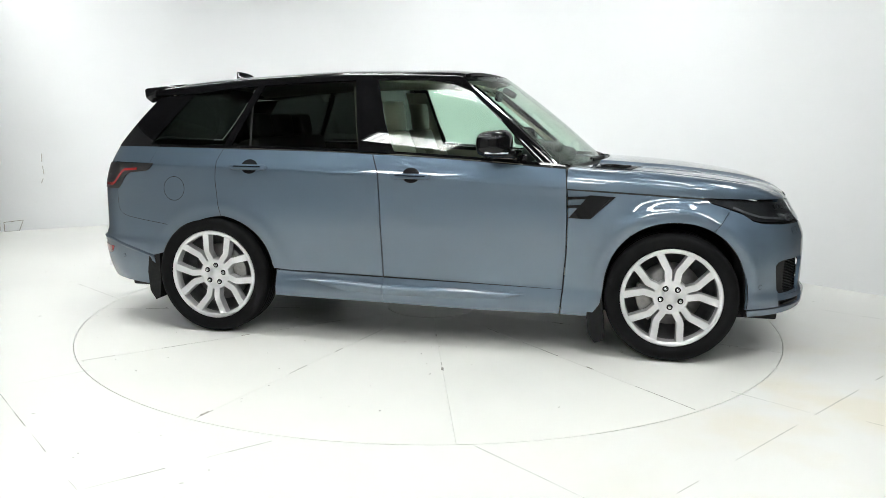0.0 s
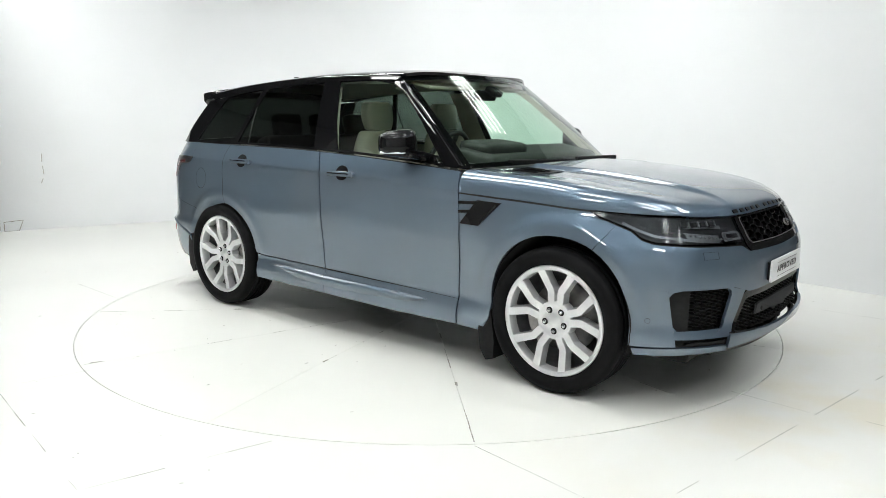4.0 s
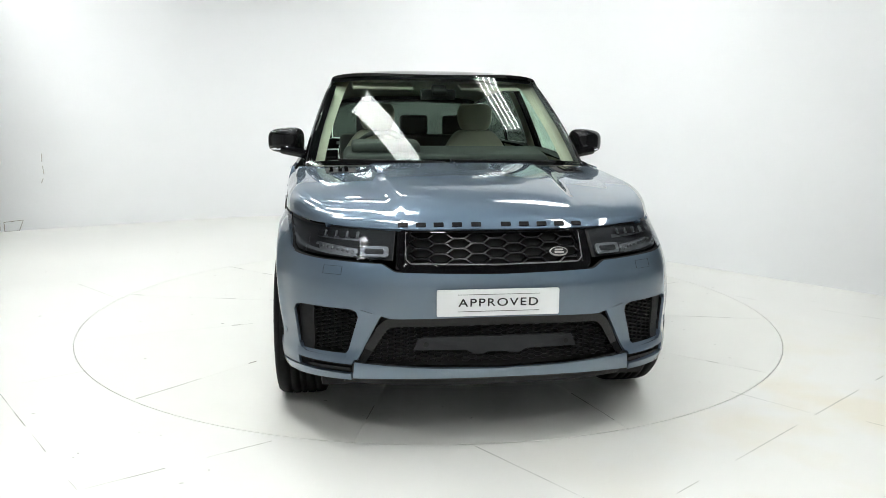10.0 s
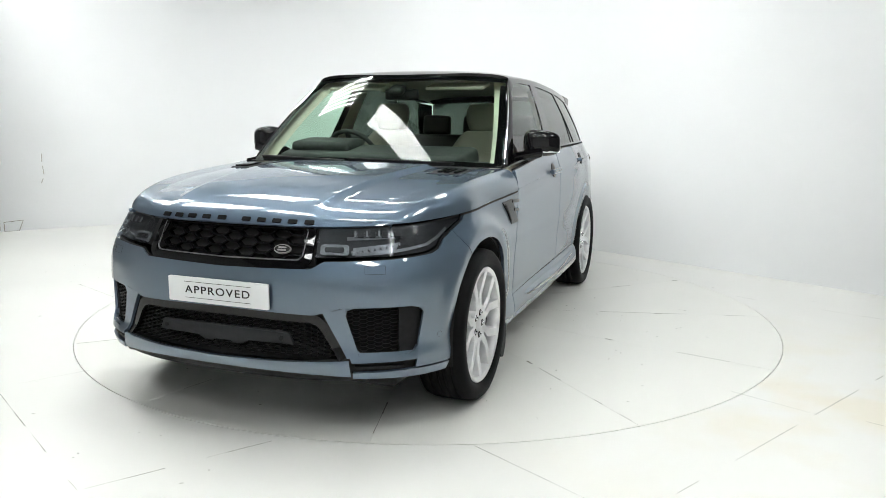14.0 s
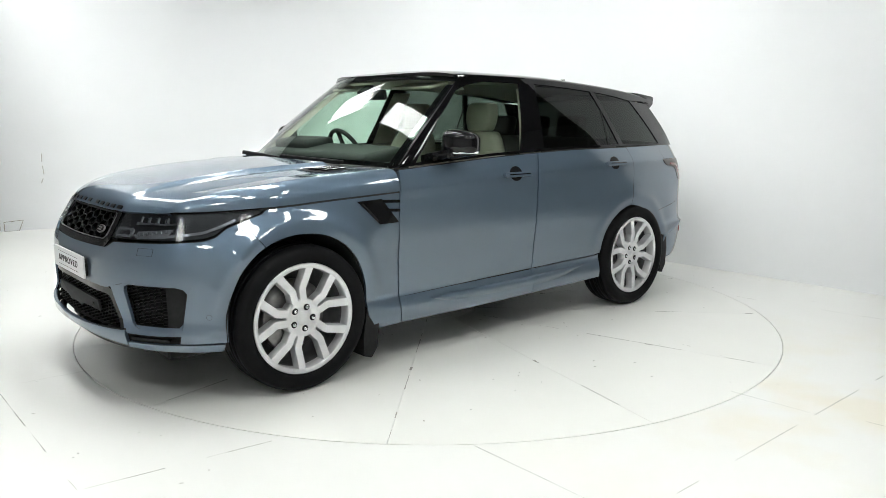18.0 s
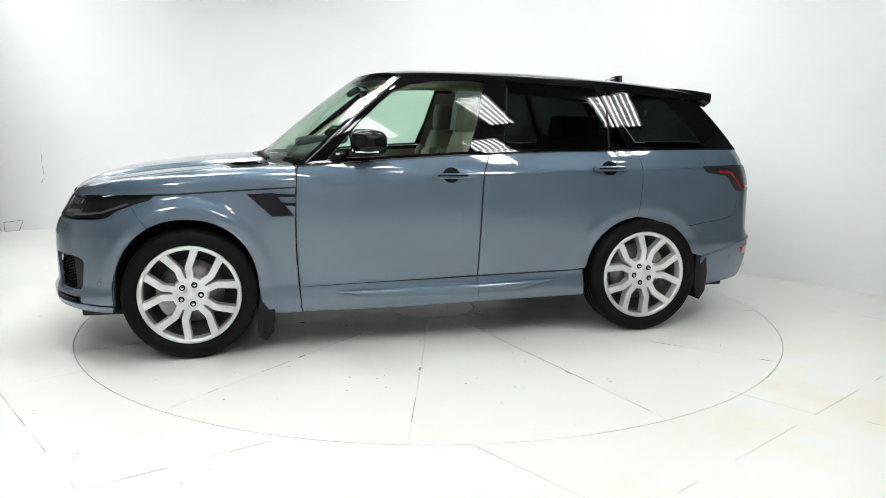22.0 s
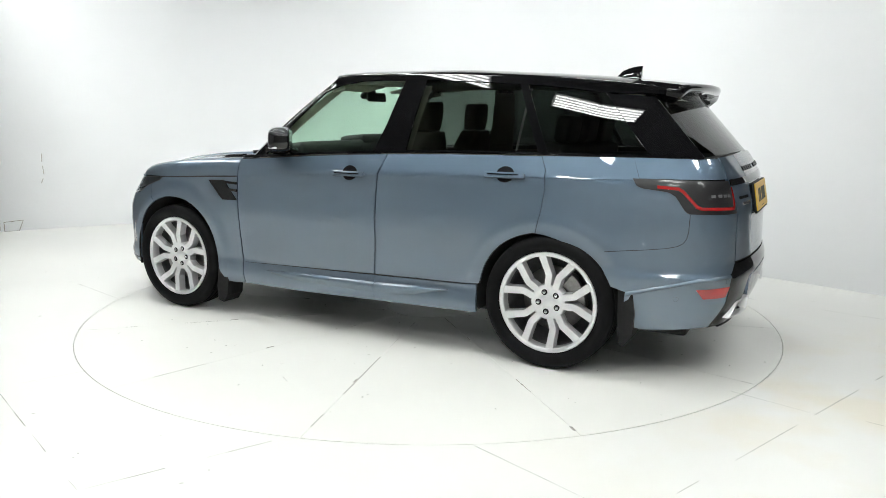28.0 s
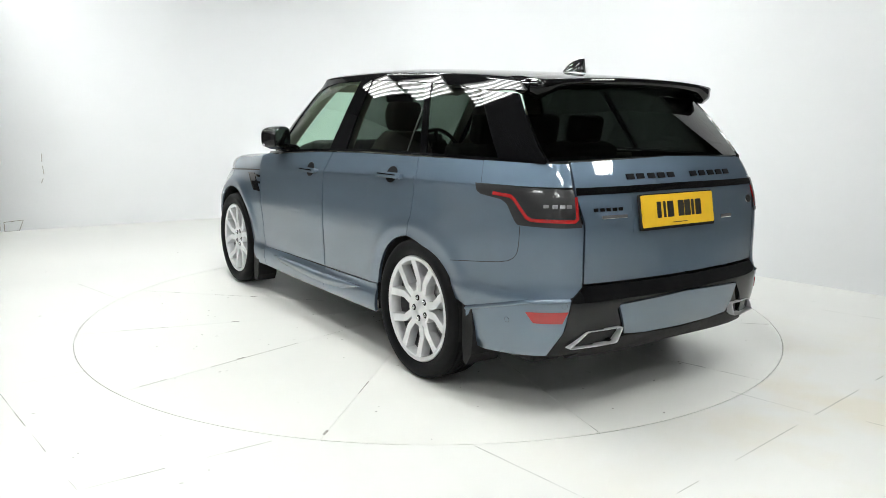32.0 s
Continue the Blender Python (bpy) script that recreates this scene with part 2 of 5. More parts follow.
def wall_along(name, line, z0, z1, thick, mat, label):
    """A wall of even thickness along a line, its inner face on the line."""
    pts = [Vector(p) for p in line]
    outer = []
    for i, p in enumerate(pts):
        d = (pts[min(i + 1, len(pts) - 1)] - pts[max(i - 1, 0)]).normalized()
        outer.append(p + Vector((d.y, -d.x)) * thick)
    n = len(pts)
    verts = [(*p, z) for z in (z0, z1) for p in pts] + [(*p, z) for z in (z0, z1) for p in outer]
    faces = [(i, i + 1, n + i + 1, n + i) for i in range(n - 1)]
    faces += [(2 * n + i, 3 * n + i, 3 * n + i + 1, 2 * n + i + 1) for i in range(n - 1)]
    faces += [(n + i, n + i + 1, 3 * n + i + 1, 3 * n + i) for i in range(n - 1)]
    faces += [(0, n, 3 * n, 2 * n), (n - 1, 3 * n - 1, 4 * n - 1, 2 * n - 1)]
    ob = new(name, mesh_of(name, verts, faces, mat, False))
    for f in ob.data.polygons:
        f.use_smooth = abs(f.normal.z) < 0.5 and f.index < 2 * (n - 1)
    return tagged(ob, label, "wall", kind="structure")


WALL_TOP = 4.2
studio()


def hall():
    """The plain unseen hall that closes the place behind the camera and above."""
    # unseen walls, toned grey and pale to shape fill light and reflections
    for name, c, s, mat, label in (("wall_south", (0, -9.2, 2.1), (16, 0.2, 4.2), PALE_BOUNCE_WALL, "plain unseen wall, pale to bounce light"), ("wall_west", (-7.6, 3.5, 2.1), (0.2, 7.6, 4.2), GREY_WALL, "plain dark grey hall wall"), ("wall_southwest", (-7.6, -4.7, 2.1), (0.2, 8.8, 4.2), PALE_BOUNCE_WALL, "plain unseen wall, pale to bounce light"), ("wall_east", (7.6, -1.5, 2.1), (0.2, 15.4, 4.2), GREY_WALL, "plain dark grey hall wall"), ("wall_north", (0, 7.4, 2.1), (15.4, 0.2, 4.2), GREY_WALL, "plain dark grey hall wall")):
        tagged(part(name, box(*s, at=Matrix.Translation(c)), mat, None), label, "wall", kind="structure")
    tagged(part("ceiling", box(15.4, 16.6, 0.1, at=Matrix.Translation((0, -0.9, 4.25))), ROOF_SHEET, None), "dark sheet ceiling of the hall", "ceiling", kind="structure")


hall()


def light_bank(x, y, z, turn, tubes, length, pitch, glow):
    """A ceiling fitting with parallel tubes, also used for added fill."""
    bank = new("tube_bank")
    bank.matrix_basis = pose(x, y, z, 0, 0, turn)
    wide = pitch * tubes
    part("housing", box(length + 0.06, wide + 0.02, 0.03, 0.004, Matrix.Translation((0, 0, 0.035))), FIXTURE, bank)
    for i in range(tubes):
        bm = bmesh.new()
        bmesh.ops.create_cone(bm, cap_ends=True, segments=8, radius1=0.018, radius2=0.018, depth=length)
        bm.transform(Matrix.Translation((0, (i - (tubes - 1) / 2) * pitch, 0)) @ pose(0, 0, 0, 0, 90, 0))
        part("tube", bm, glow, bank, smooth=True)
    return tagged(bank, "white ceiling fitting with a row of bright tubes, some added as fill", "ceiling light", group="ceiling lights")


# the fittings run parallel to the right-hand wall; one of them is a dense slab of tubes
light_bank(-0.785, -0.584, 4.15, -55, 11, 2.1, 0.0385, SLAB_TUBE)
# fill without known fittings: (-0.9, 3.2), (-2.4, -5.2), (3.3, -5.4), (0.4, -6.9)
for bx, by, count, pitch in ((1.45, 0.75, 4, 0.14), (-0.9, 3.2, 3, 0.105), (-0.57, -3.14, 5, 0.08), (0.95, -4.53, 5, 0.08), (2.18, -3.28, 5, 0.08), (3.85, -2.27, 7, 0.105), (-4.0, 1.25, 5, 0.105), (-2.2, 1.8, 6, 0.105), (-4.9, 2.5, 5, 0.105), (-2.0, -1.45, 5, 0.09), (-3.1, -0.30, 6, 0.105), (-2.4, -5.2, 8, 0.09), (3.3, -5.4, 6, 0.09), (0.4, -6.9, 7, 0.09)):
    light_bank(bx, by, 4.15, -46, count, 1.35, pitch, TUBE)


def turntable():
    table = new("turntable")
    gap = 0.0010
    r0 = 0.33
    hub = bmesh.new()
    bmesh.ops.create_cone(hub, cap_ends=True, segments=48, radius1=r0 - 0.010, radius2=r0 - 0.010, depth=0.03)
    bmesh.ops.translate(hub, vec=(0, 0, -0.015), verts=hub.verts)
    part("hub_cover", hub, DISC, table)
    n = 16
    vin, vout = [], []
    for r, row in ((r0, vin), (RING, vout)):
        a0, a1 = radians(15) + gap / r, radians(45) - gap / r
        for i in range(n + 1):
            a = a0 + (a1 - a0) * i / n
            row.append((r * math.cos(a), r * math.sin(a)))
    pts = vin + vout
    verts = [(x, y, 0.0) for x, y in pts] + [(x, y, -0.03) for x, y in pts]
    m = n + 1
    top = [(i, m + i, m + i + 1, i + 1) for i in range(n)]
    low = [tuple(2 * m + k for k in f[::-1]) for f in top]
    ring = list(range(m)) + list(range(2 * m - 1, m - 1, -1))
    side = [(ring[k], ring[(k + 1) % len(ring)], 2 * m + ring[(k + 1) % len(ring)], 2 * m + ring[k]) for k in range(len(ring))]
    me = mesh_of("floor_panel", verts, top + low + side, DISC, False)
    for k in range(12):
        part_mesh("floor_panel", me, table, at=pose(0, 0, 0, 0, 0, 30 * k))
    return tagged(table, "round white turntable of twelve wedge panels with worn joints", "turntable")


TABLE = turntable()


# ---- the car: its skin ----
# Half outline of the body seen from above, from the nose along the side to the tail.
NOSE = [(2.36, 0.0), (2.352, 0.2), (2.325, 0.4), (2.275, 0.58), (2.20, 0.72), (2.11, 0.825), (2.0, 0.895), (1.86, 0.945), (1.68, 0.972), (1.46, 0.982), (1.2, 0.974), (0.9, 0.962)]
TAIL = [(0.5, 0.962), (0.0, 0.968), (-0.5, 0.972), (-1.0, 0.972), (-1.46, 0.972), (-1.75, 0.955), (-2.0, 0.926), (-2.19, 0.882), (-2.32, 0.82), (-2.41, 0.72), (-2.462, 0.52), (-2.49, 0.26), (-2.50, 0.0)]
_b = np.array(NOSE + TAIL)
_d = np.r_[0, np.cumsum(np.linalg.norm(np.diff(_b, axis=0), axis=1))]
END = _d[-1]
_fx, _fy = pchip(_d, _b[:, 0]), pchip(_d, _b[:, 1])
_S = np.linspace(0, END, 3001)
_X, _Y = _fx(_S), _fy(_S)
_k = np.hanning(121) / np.hanning(121).sum()
_X[200:-200] = np.convolve(np.pad(_X, 60, mode="reflect", reflect_type="odd"), _k, "valid")[200:-200]
_Y[200:-200] = np.convolve(np.pad(_Y, 60, mode="reflect", reflect_type="odd"), _k, "valid")[200:-200]
# the nose and the tail cross the middle square
_front, _back = (_S < END / 2) & (_Y < 0.2), (_S > END / 2) & (_Y < 0.26)
_X[_front] = 2.36 - 0.008 * (_Y[_front] / 0.2) ** 2
_X[_back] = -2.50 + 0.010 * (_Y[_back] / 0.26) ** 2
_T = np.stack([np.gradient(_X), np.gradient(_Y)], 1)
_T /= np.linalg.norm(_T, axis=1, keepdims=True)
HALF = float(np.interp(-0.2, -_X, _S))


def sx(x):
    return float(np.interp(-x, -_X, _S))


def fy(y):
    return float(np.sign(y) * np.interp(abs(y), _Y[_S < HALF], _S[_S < HALF]))


def ry(y):
    return float(END + np.interp(-abs(y), -_Y[_S > HALF], _S[_S > HALF]) - END) if y >= 0 else float(2 * END - np.interp(-abs(y), -_Y[_S > HALF], _S[_S > HALF]))


# How far the skin lies inside that outline, by height, at stations along it.
PROFILES = [
    (0.0, pchip([.20, .27, .33, .38, .45, .60, .72, .80, .88, .97, 1.02], [.22, .06, .02, .01, .04, .055, .055, .075, .125, .19, .24])),
    (fy(0.6), pchip([.20, .27, .33, .38, .45, .60, .72, .80, .88, .97, 1.02], [.16, .04, .01, .005, .025, .025, .03, .055, .10, .155, .20])),
    (sx(2.0), pchip([.20, .27, .33, .38, .45, .60, .72, .80, .88, .97, 1.02], [.10, .03, .005, .0, .01, .005, .01, .03, .07, .12, .15])),
    (sx(1.46), pchip([.20, .30, .42, .55, .70, .80, .88, .95, 1.02, 1.08], [.05, .02, .01, .0, .0, .004, .025, .05, .07, .10])),
    (sx(0.84), pchip([.20, .26, .32, .38, .42, .46, .60, .70, .76, .80, .98, 1.06, 1.12, 1.17, 1.24], [.05, .022, .012, .019, .028, .024, .017, .009, .004, .0035, .004, .010, .026, .048, .086])),
    (sx(-1.0), pchip([.20, .26, .32, .38, .42, .46, .60, .70, .76, .80, .98, 1.06, 1.12, 1.17, 1.24], [.05, .014, .001, .009, .021, .018, .014, .0075, .004, .0035, .008, .016, .032, .052, .084])),
    (sx(-1.46), pchip([.20, .30, .42, .55, .70, .80, .90, 1.0, 1.08, 1.14, 1.24], [.05, .02, .01, .0, .0, .004, .012, .020, .029, .048, .092])),
    (sx(-2.1), pchip([.20, .27, .35, .48, .58, .62, .70, .90, 1.0, 1.08, 1.14, 1.24], [.12, .05, .02, .005, .0, .015, .018, .02, .03, .045, .075, .13])),
    (ry(0.6), pchip([.20, .27, .35, .48, .58, .66, .72, .90, 1.0, 1.08, 1.14, 1.20, 1.26], [.20, .10, .04, .005, .0, .02, .022, .025, .04, .065, .09, .125, .17])),
    (END, pchip([.20, .27, .35, .48, .58, .66, .72, .90, 1.0, 1.08, 1.14, 1.20, 1.26], [.26, .14, .06, .01, .0, .02, .025, .035, .05, .07, .10, .135, .18])),
]
STATIONS = np.array([q[0] for q in PROFILES])


FOLD = pchip([-2.1, -1.95, -1.18, -0.11, 0.83, 0.9], [1.110, 1.108, 1.098, 1.064, 1.022, 1.02])
FRONT_ARCH = (1.472, 0.408, 0.437, 0.40)
REAR_ARCH = (-1.435, 0.412, 0.395, 0.39)


def skin(G, inset=0.0):
    """Places on the body for a grid of (s, z); past the tail and before the nose it goes on down the other side."""
    s, z = G[..., 0], G[..., 1]
    other = (s < 0) | (s > END)
    s = np.abs(s)
    s = np.where(s > END, 2 * END - s, s)
    rows = np.stack([q[1](z) for q in PROFILES])
    i = np.clip(np.searchsorted(STATIONS, s) - 1, 0, len(STATIONS) - 2)
    t = np.clip((s - STATIONS[i]) / (STATIONS[i + 1] - STATIONS[i]), 0, 1)
    t = t * t * (3 - 2 * t)
    lo, hi = np.take_along_axis(rows, i[None], 0)[0], np.take_along_axis(rows, i[None] + 1, 0)[0]
    d = lo * (1 - t) + hi * t + inset
    px = np.interp(s, _S, _X)
    # folded shoulder line, and swellings round the wheel arches
    side = np.clip((0.84 - px) / 0.02, 0, 1) * np.clip((px + 1.95) / 0.7, 0, 1)
    d = d - 0.0042 * side * np.clip(1 - np.abs(z - FOLD(px)) / 0.055, 0, 1)
    for (cx, rx, rz, z0), amp, far in ((FRONT_ARCH, 0.011, 1.15), (REAR_ARCH, 0.008, 1.17)):
        e = np.sqrt(((px - cx) / rx) ** 2 + ((z - z0) / rz) ** 2)
        d = d - amp * np.exp(-((e - far) / 0.10) ** 2) * (np.abs(px - cx) < 0.9) * np.clip((z - 0.38) / 0.15, 0, 1) * np.clip((1.0 - z) / 0.06, 0, 1)
    x, y = np.interp(s, _S, _X), np.interp(s, _S, _Y)
    tx, ty = np.interp(s, _S, _T[:, 0]), np.interp(s, _S, _T[:, 1])
    x, y = x + ty * -d, y + tx * d
    return np.stack([x, np.where(other, -y, y), z], -1)


def arch(cx, rx, rz, z0, a0, a1, n=40):
    """Points along a wheel arch, by angle from the front (0) over the top (90) to the back (180)."""
    out = []
    for i in range(n + 1):
        a = radians(a0 + (a1 - a0) * i / n)
        c, s = math.cos(a), math.sin(a)
        out.append((sx(cx + rx * np.sign(c) * abs(c) ** 0.92), z0 + rz * abs(s) ** 0.92 * np.sign(s)))
    return out


def xs(pairs):
    return [(sx(x), z) for x, z in pairs]


def fs(pairs):
    return [(fy(y), z) for y, z in pairs]


def rs(pairs):
    return [(ry(y), z) for y, z in pairs]


CAR = tagged(new("car"), "blue metallic five-door off-road estate car with gloss black roof", "car")


def panel(name, bottom, top, left=None, right=None, mat=None, nu=24, nv=16, gap=0.0040, inset=0.0, skirt=0.018, both=True, label="", back=True, parent=None):
    """A body panel on the skin, on both flanks or across the middle, with a dark shell behind its joints."""
    G = coons(bottom, top, left, right, nu, nv, gap)
    P = skin(G, inset)
    obs = []
    for flip in ((False, True) if both else (False,)):
        ob = part_mesh(name, sheet(name, P, mat or PAINT, skirt, flip=flip), parent or CAR, label)
        obs.append(ob)
        if back:
            Q = skin(coons(bottom, top, left, right, nu, nv, -0.004), inset + 0.020)
            part_mesh("panel_backing", sheet("panel_backing", Q, SHELL, flip=flip), ob)
    return obs


SEAM_A = [(0.815, 0.25), (0.828, 0.40), (0.842, 0.63), (0.842, 0.85), (0.835, 1.02)]
SEAM_B = [(-0.30, 0.25), (-0.292, 0.43), (-0.305, 0.70), (-0.312, 0.90), (-0.325, 1.08), (-0.37, 1.20)]
SEAM_C = [(-1.385, 0.785), (-1.41, 0.90), (-1.425, 1.02), (-1.42, 1.14), (-1.385, 1.215)]
BELT = pchip([-2.4, -1.4, -0.9, -0.2, 0.5, 0.8], [1.215, 1.222, 1.22, 1.20, 1.16, 1.14])
HOODLINE = pchip([0.8, 1.13, 1.63, 1.95, 2.2], [1.02, 1.003, 0.978, 0.968, 0.965])


def body():
    # front wing, up to the bonnet's shut line
    hood = lambda x0, x1, n: [(x, float(HOODLINE(x)) - 0.0085) for x in np.linspace(x0, x1, n)]
    split = FRONT_ARCH[0] - FRONT_ARCH[1] * abs(math.cos(radians(128))) ** 0.92
    panel("front_wing", arch(*FRONT_ARCH, 128, 62), xs(hood(split, 1.636, 10) + [(1.669, .943), (1.721, .930), (1.777, .912)]),
          None, xs([(1.675, .79), (1.722, .845), (1.777, .912)]), nu=40, nv=26, gap=0.0)
    panel("front_wing_rear", xs([(0.819, .25), (0.99, .245)]), xs(hood(0.839, split, 8)),
          xs([(x + 0.004, z) for x, z in SEAM_A]), xs([(0.99, .245), (1.05, .33)]) + arch(*FRONT_ARCH, 178, 128) + xs(hood(split, split, 1)), nu=18, nv=50, gap=0.0)
    # doors
    panel("front_door", xs([(-0.292, .425), (0.3, .413), (0.828, .403)])[::-1], xs([(x, float(BELT(x))) for x in np.linspace(0.825, -0.37, 14)]),
          xs(SEAM_A[1:] + [(0.825, 1.135)]), xs(SEAM_B[1:]), nu=34, nv=76)
    panel("rear_door", xs([(-0.292, .425), (-0.9, .437), (-1.02, .445)]) + arch(*REAR_ARCH, 8, 82), xs([(x, float(BELT(x))) for x in np.linspace(-0.37, -1.385, 14)]),
          xs(SEAM_B[1:]), xs(SEAM_C), nu=44, nv=70)
    # sills
    panel("front_sill", xs([(0.812, .25), (0.3, .247), (-0.30, .262)]), xs([(0.826, .404), (0.3, .414), (-0.292, .426)]), nu=24, nv=14, gap=0.0015)
    panel("rear_sill", xs([(-0.30, .262), (-1.02, .275)]), xs([(-0.292, .426), (-0.9, .438), (-1.015, .446)]), nu=20, nv=14, gap=0.0015)
    # rear quarter
    panel("rear_quarter", arch(*REAR_ARCH, 98, 162) + xs([(-1.9, .50)]) , xs([(x, float(BELT(x))) for x in np.linspace(-1.385, -1.9, 8)]) + xs([(-1.94, 1.105)]),
          xs(SEAM_C), xs([(-1.9, .50), (-2.0, .62), (-2.0, .8), (-1.98, 1.0), (-1.94, 1.105)]), nu=40, nv=36, gap=0.0, skirt=0.0)
    panel("rear_corner", xs([(-1.9, .50), (-2.26, .595)]) + rs([(0.705, .613), (0.655, .660)]), xs([(-1.94, 1.105), (-2.10, 1.062), (-2.142, 1.034), (-2.192, .962)]) + rs([(0.76, .946), (0.655, .946)]),
          xs([(-1.9, .50), (-2.0, .62), (-2.0, .8), (-1.98, 1.0), (-1.94, 1.105)]), rs([(0.655, .655), (0.655, .946)]), nu=60, nv=36, gap=0.0, skirt=0.0)
    panel("rear_shoulder", xs([(-1.94, 1.112)]) + rs([(0.70, 1.112)]), xs([(x, float(BELT(x))) for x in np.linspace(-1.9, -2.25, 8)]) + rs([(0.70, 1.215)]), nu=24, nv=10, gap=0.0, skirt=0.0)
    # tailgate
    panel("tailgate", [(ry(0.65), .665), (END, .665), (ry(-0.65), .665)], [(ry(0.69), 1.225), (END, 1.245), (ry(-0.69), 1.225)], [(ry(.65), .665), (ry(.65), .95), (ry(.69), 1.09), (ry(.69), 1.225)], [(ry(-.65), .665), (ry(-.65), .95), (ry(-.69), 1.09), (ry(-.69), 1.225)], nu=40, nv=30, both=False)
    # rear bumper
    panel("rear_bumper_corner", xs([(-1.88, .30), (-2.0, .285), (-2.2, .30)]) + rs([(0.80, .312)]), xs([(-1.895, .495), (-2.26, .588)]) + rs([(0.705, .606)]),
          None, rs([(0.80, .312), (0.735, .44), (0.705, .606)]), nu=30, nv=16)
    panel("rear_bumper_trim", [(ry(0.60), .335), (ry(0.5), .50), (ry(.44), .565), (END, .585), (ry(-.44), .565), (ry(-0.5), .50), (ry(-0.60), .335)],
          [(ry(.80), .312), (ry(.735), .44), (ry(0.705), .606), (ry(.65), .655), (END, .655), (ry(-.65), .655), (ry(-.705), .606), (ry(-.735), .44), (ry(-.80), .312)], mat=BLACK, nu=80, nv=8, both=False, gap=0.0)
    panel("rear_valance", [(ry(0.40), .40), (ry(.25), .385), (END, .38), (ry(-.25), .385), (ry(-.40), .40)], [(ry(.46), .56), (END, .58), (ry(-.46), .56)], nu=40, nv=12, both=False)
    panel("rear_diffuser", [(ry(0.72), .30), (END, .30), (ry(-.72), .30)], [(ry(.60), .345), (ry(.40), .395), (END, .375), (ry(-.40), .395), (ry(-.60), .345)], mat=PLASTIC, nu=40, nv=6, both=False)
    # front bumper
    lamp_low = [(sx(1.779), .911), (sx(1.855), .886), (sx(1.91), .849), (sx(1.97), .833), (fy(.78), .823)]
    panel("bumper_corner", arch(*FRONT_ARCH, 61.6, 33) + [(sx(1.9), .618), (fy(.80), .622)], lamp_low, xs([(1.679, .788), (1.725, .844), (1.779, .911)]), fs([(.80, .622), (.78, .823)]), nu=34, nv=18, gap=0.0, skirt=0.012)
    panel("bumper_cheek", [(sx(1.885), .336), (sx(1.97), .340), (fy(.845), .346)], arch(*FRONT_ARCH, 33, 32, 2)[:1] + [(sx(1.9), .618), (fy(.872), .62)], arch(*FRONT_ARCH, -7, 33), None, nu=16, nv=16, gap=0.0, skirt=0.012)
    panel("front_bumper", fs([(.80, .622), (.58, .622), (.52, .605), (.46, .588), (0, .592), (-.46, .588), (-.52, .605), (-.58, .622), (-.80, .622)]), fs([(.78, .823), (.50, .815), (.445, .784), (0, .774), (-.445, .784), (-.50, .815), (-.78, .823)]), nu=90, nv=18, both=False, gap=0.0, skirt=0.012)
    panel("bumper_strut", fs([(.60, .405), (.65, .408)]), fs([(.50, .60), (.588, .621)]), nu=8, nv=14, gap=0.0)
    panel("bumper_lip", fs([(.62, .318), (.52, .326), (.3, .334), (0, .336), (-.3, .334), (-.52, .326), (-.62, .318)]), fs([(.61, .40), (.3, .385), (0, .38), (-.3, .385), (-.61, .40)]), nu=60, nv=10, both=False)
    panel("bumper_lip_end", [(fy(.62), .310), (fy(.8), .300), (sx(1.9), .285)], [(fy(.62), .344), (fy(.8), .344), (fy(.845), .344), (sx(1.97), .337), (sx(1.885), .333)], nu=36, nv=6)
    panel("bumper_lip_top", [(fy(.62), .385), (fy(.85), .383)], [(fy(.61), .41), (fy(.856), .412)], nu=20, nv=5, gap=0.0)
    panel("under_lip", fs([(.60, .292), (0, .288), (-.60, .292)]), fs([(.61, .325), (.3, .337), (0, .339), (-.3, .337), (-.61, .325)]), mat=PLASTIC, nu=40, nv=5, inset=0.028, both=False, back=False, gap=0.0)
    # dark backs of the openings
    panel("lower_grille_back", fs([(.60, .39), (0, .375), (-.60, .39)]), fs([(.50, .60), (0, .60), (-.50, .60)]), mat=SHELL, nu=30, nv=6, inset=0.05, both=False, back=False, gap=0)
    panel("intake_back", [(fy(.63), .40), (fy(.86), .40)], [(fy(.57), .628), (sx(2.0), .625)], mat=SHELL, nu=12, nv=6, inset=0.05, back=False, gap=0)
    panel("slot_back", [(fy(.60), .325), (fy(.82), .325), (fy(.86), .33)], [(fy(.60), .40), (fy(.82), .395), (fy(.86), .395)], mat=SHELL, nu=12, nv=4, inset=0.03, back=False, gap=0)
    panel("grille_back", fs([(.45, .79), (0, .778), (-.45, .79)]), fs([(.45, .955), (0, .950), (-.45, .955)]), mat=SHELL, nu=30, nv=8, inset=0.05, both=False, back=False, gap=0)
    rim = [((fy(.588), .622), (fy(.628), .622), (fy(.597), .590)), ((fy(.872), .621), (fy(.869), .588), (fy(.835), .621)), ((fy(.851), .411), (fy(.82), .411), (fy(.854), .442)), ((fy(.65), .410), (fy(.641), .440), (fy(.685), .410))]
    for k, a, b in rim:
        mid = lambda q: ((k[0] * (1 - q) ** 2 * 0.35 + (a[0] + b[0]) / 2 * (1 - (1 - q) ** 2 * 0.35)), (k[1] * (1 - q) ** 2 * 0.35 + (a[1] + b[1]) / 2 * (1 - (1 - q) ** 2 * 0.35)))
        panel("intake_corner", [k, a], [k, b], [k, k], [a, mid(0.0), b], nu=6, nv=8, gap=0.0, inset=0.0, skirt=0.02, back=False)
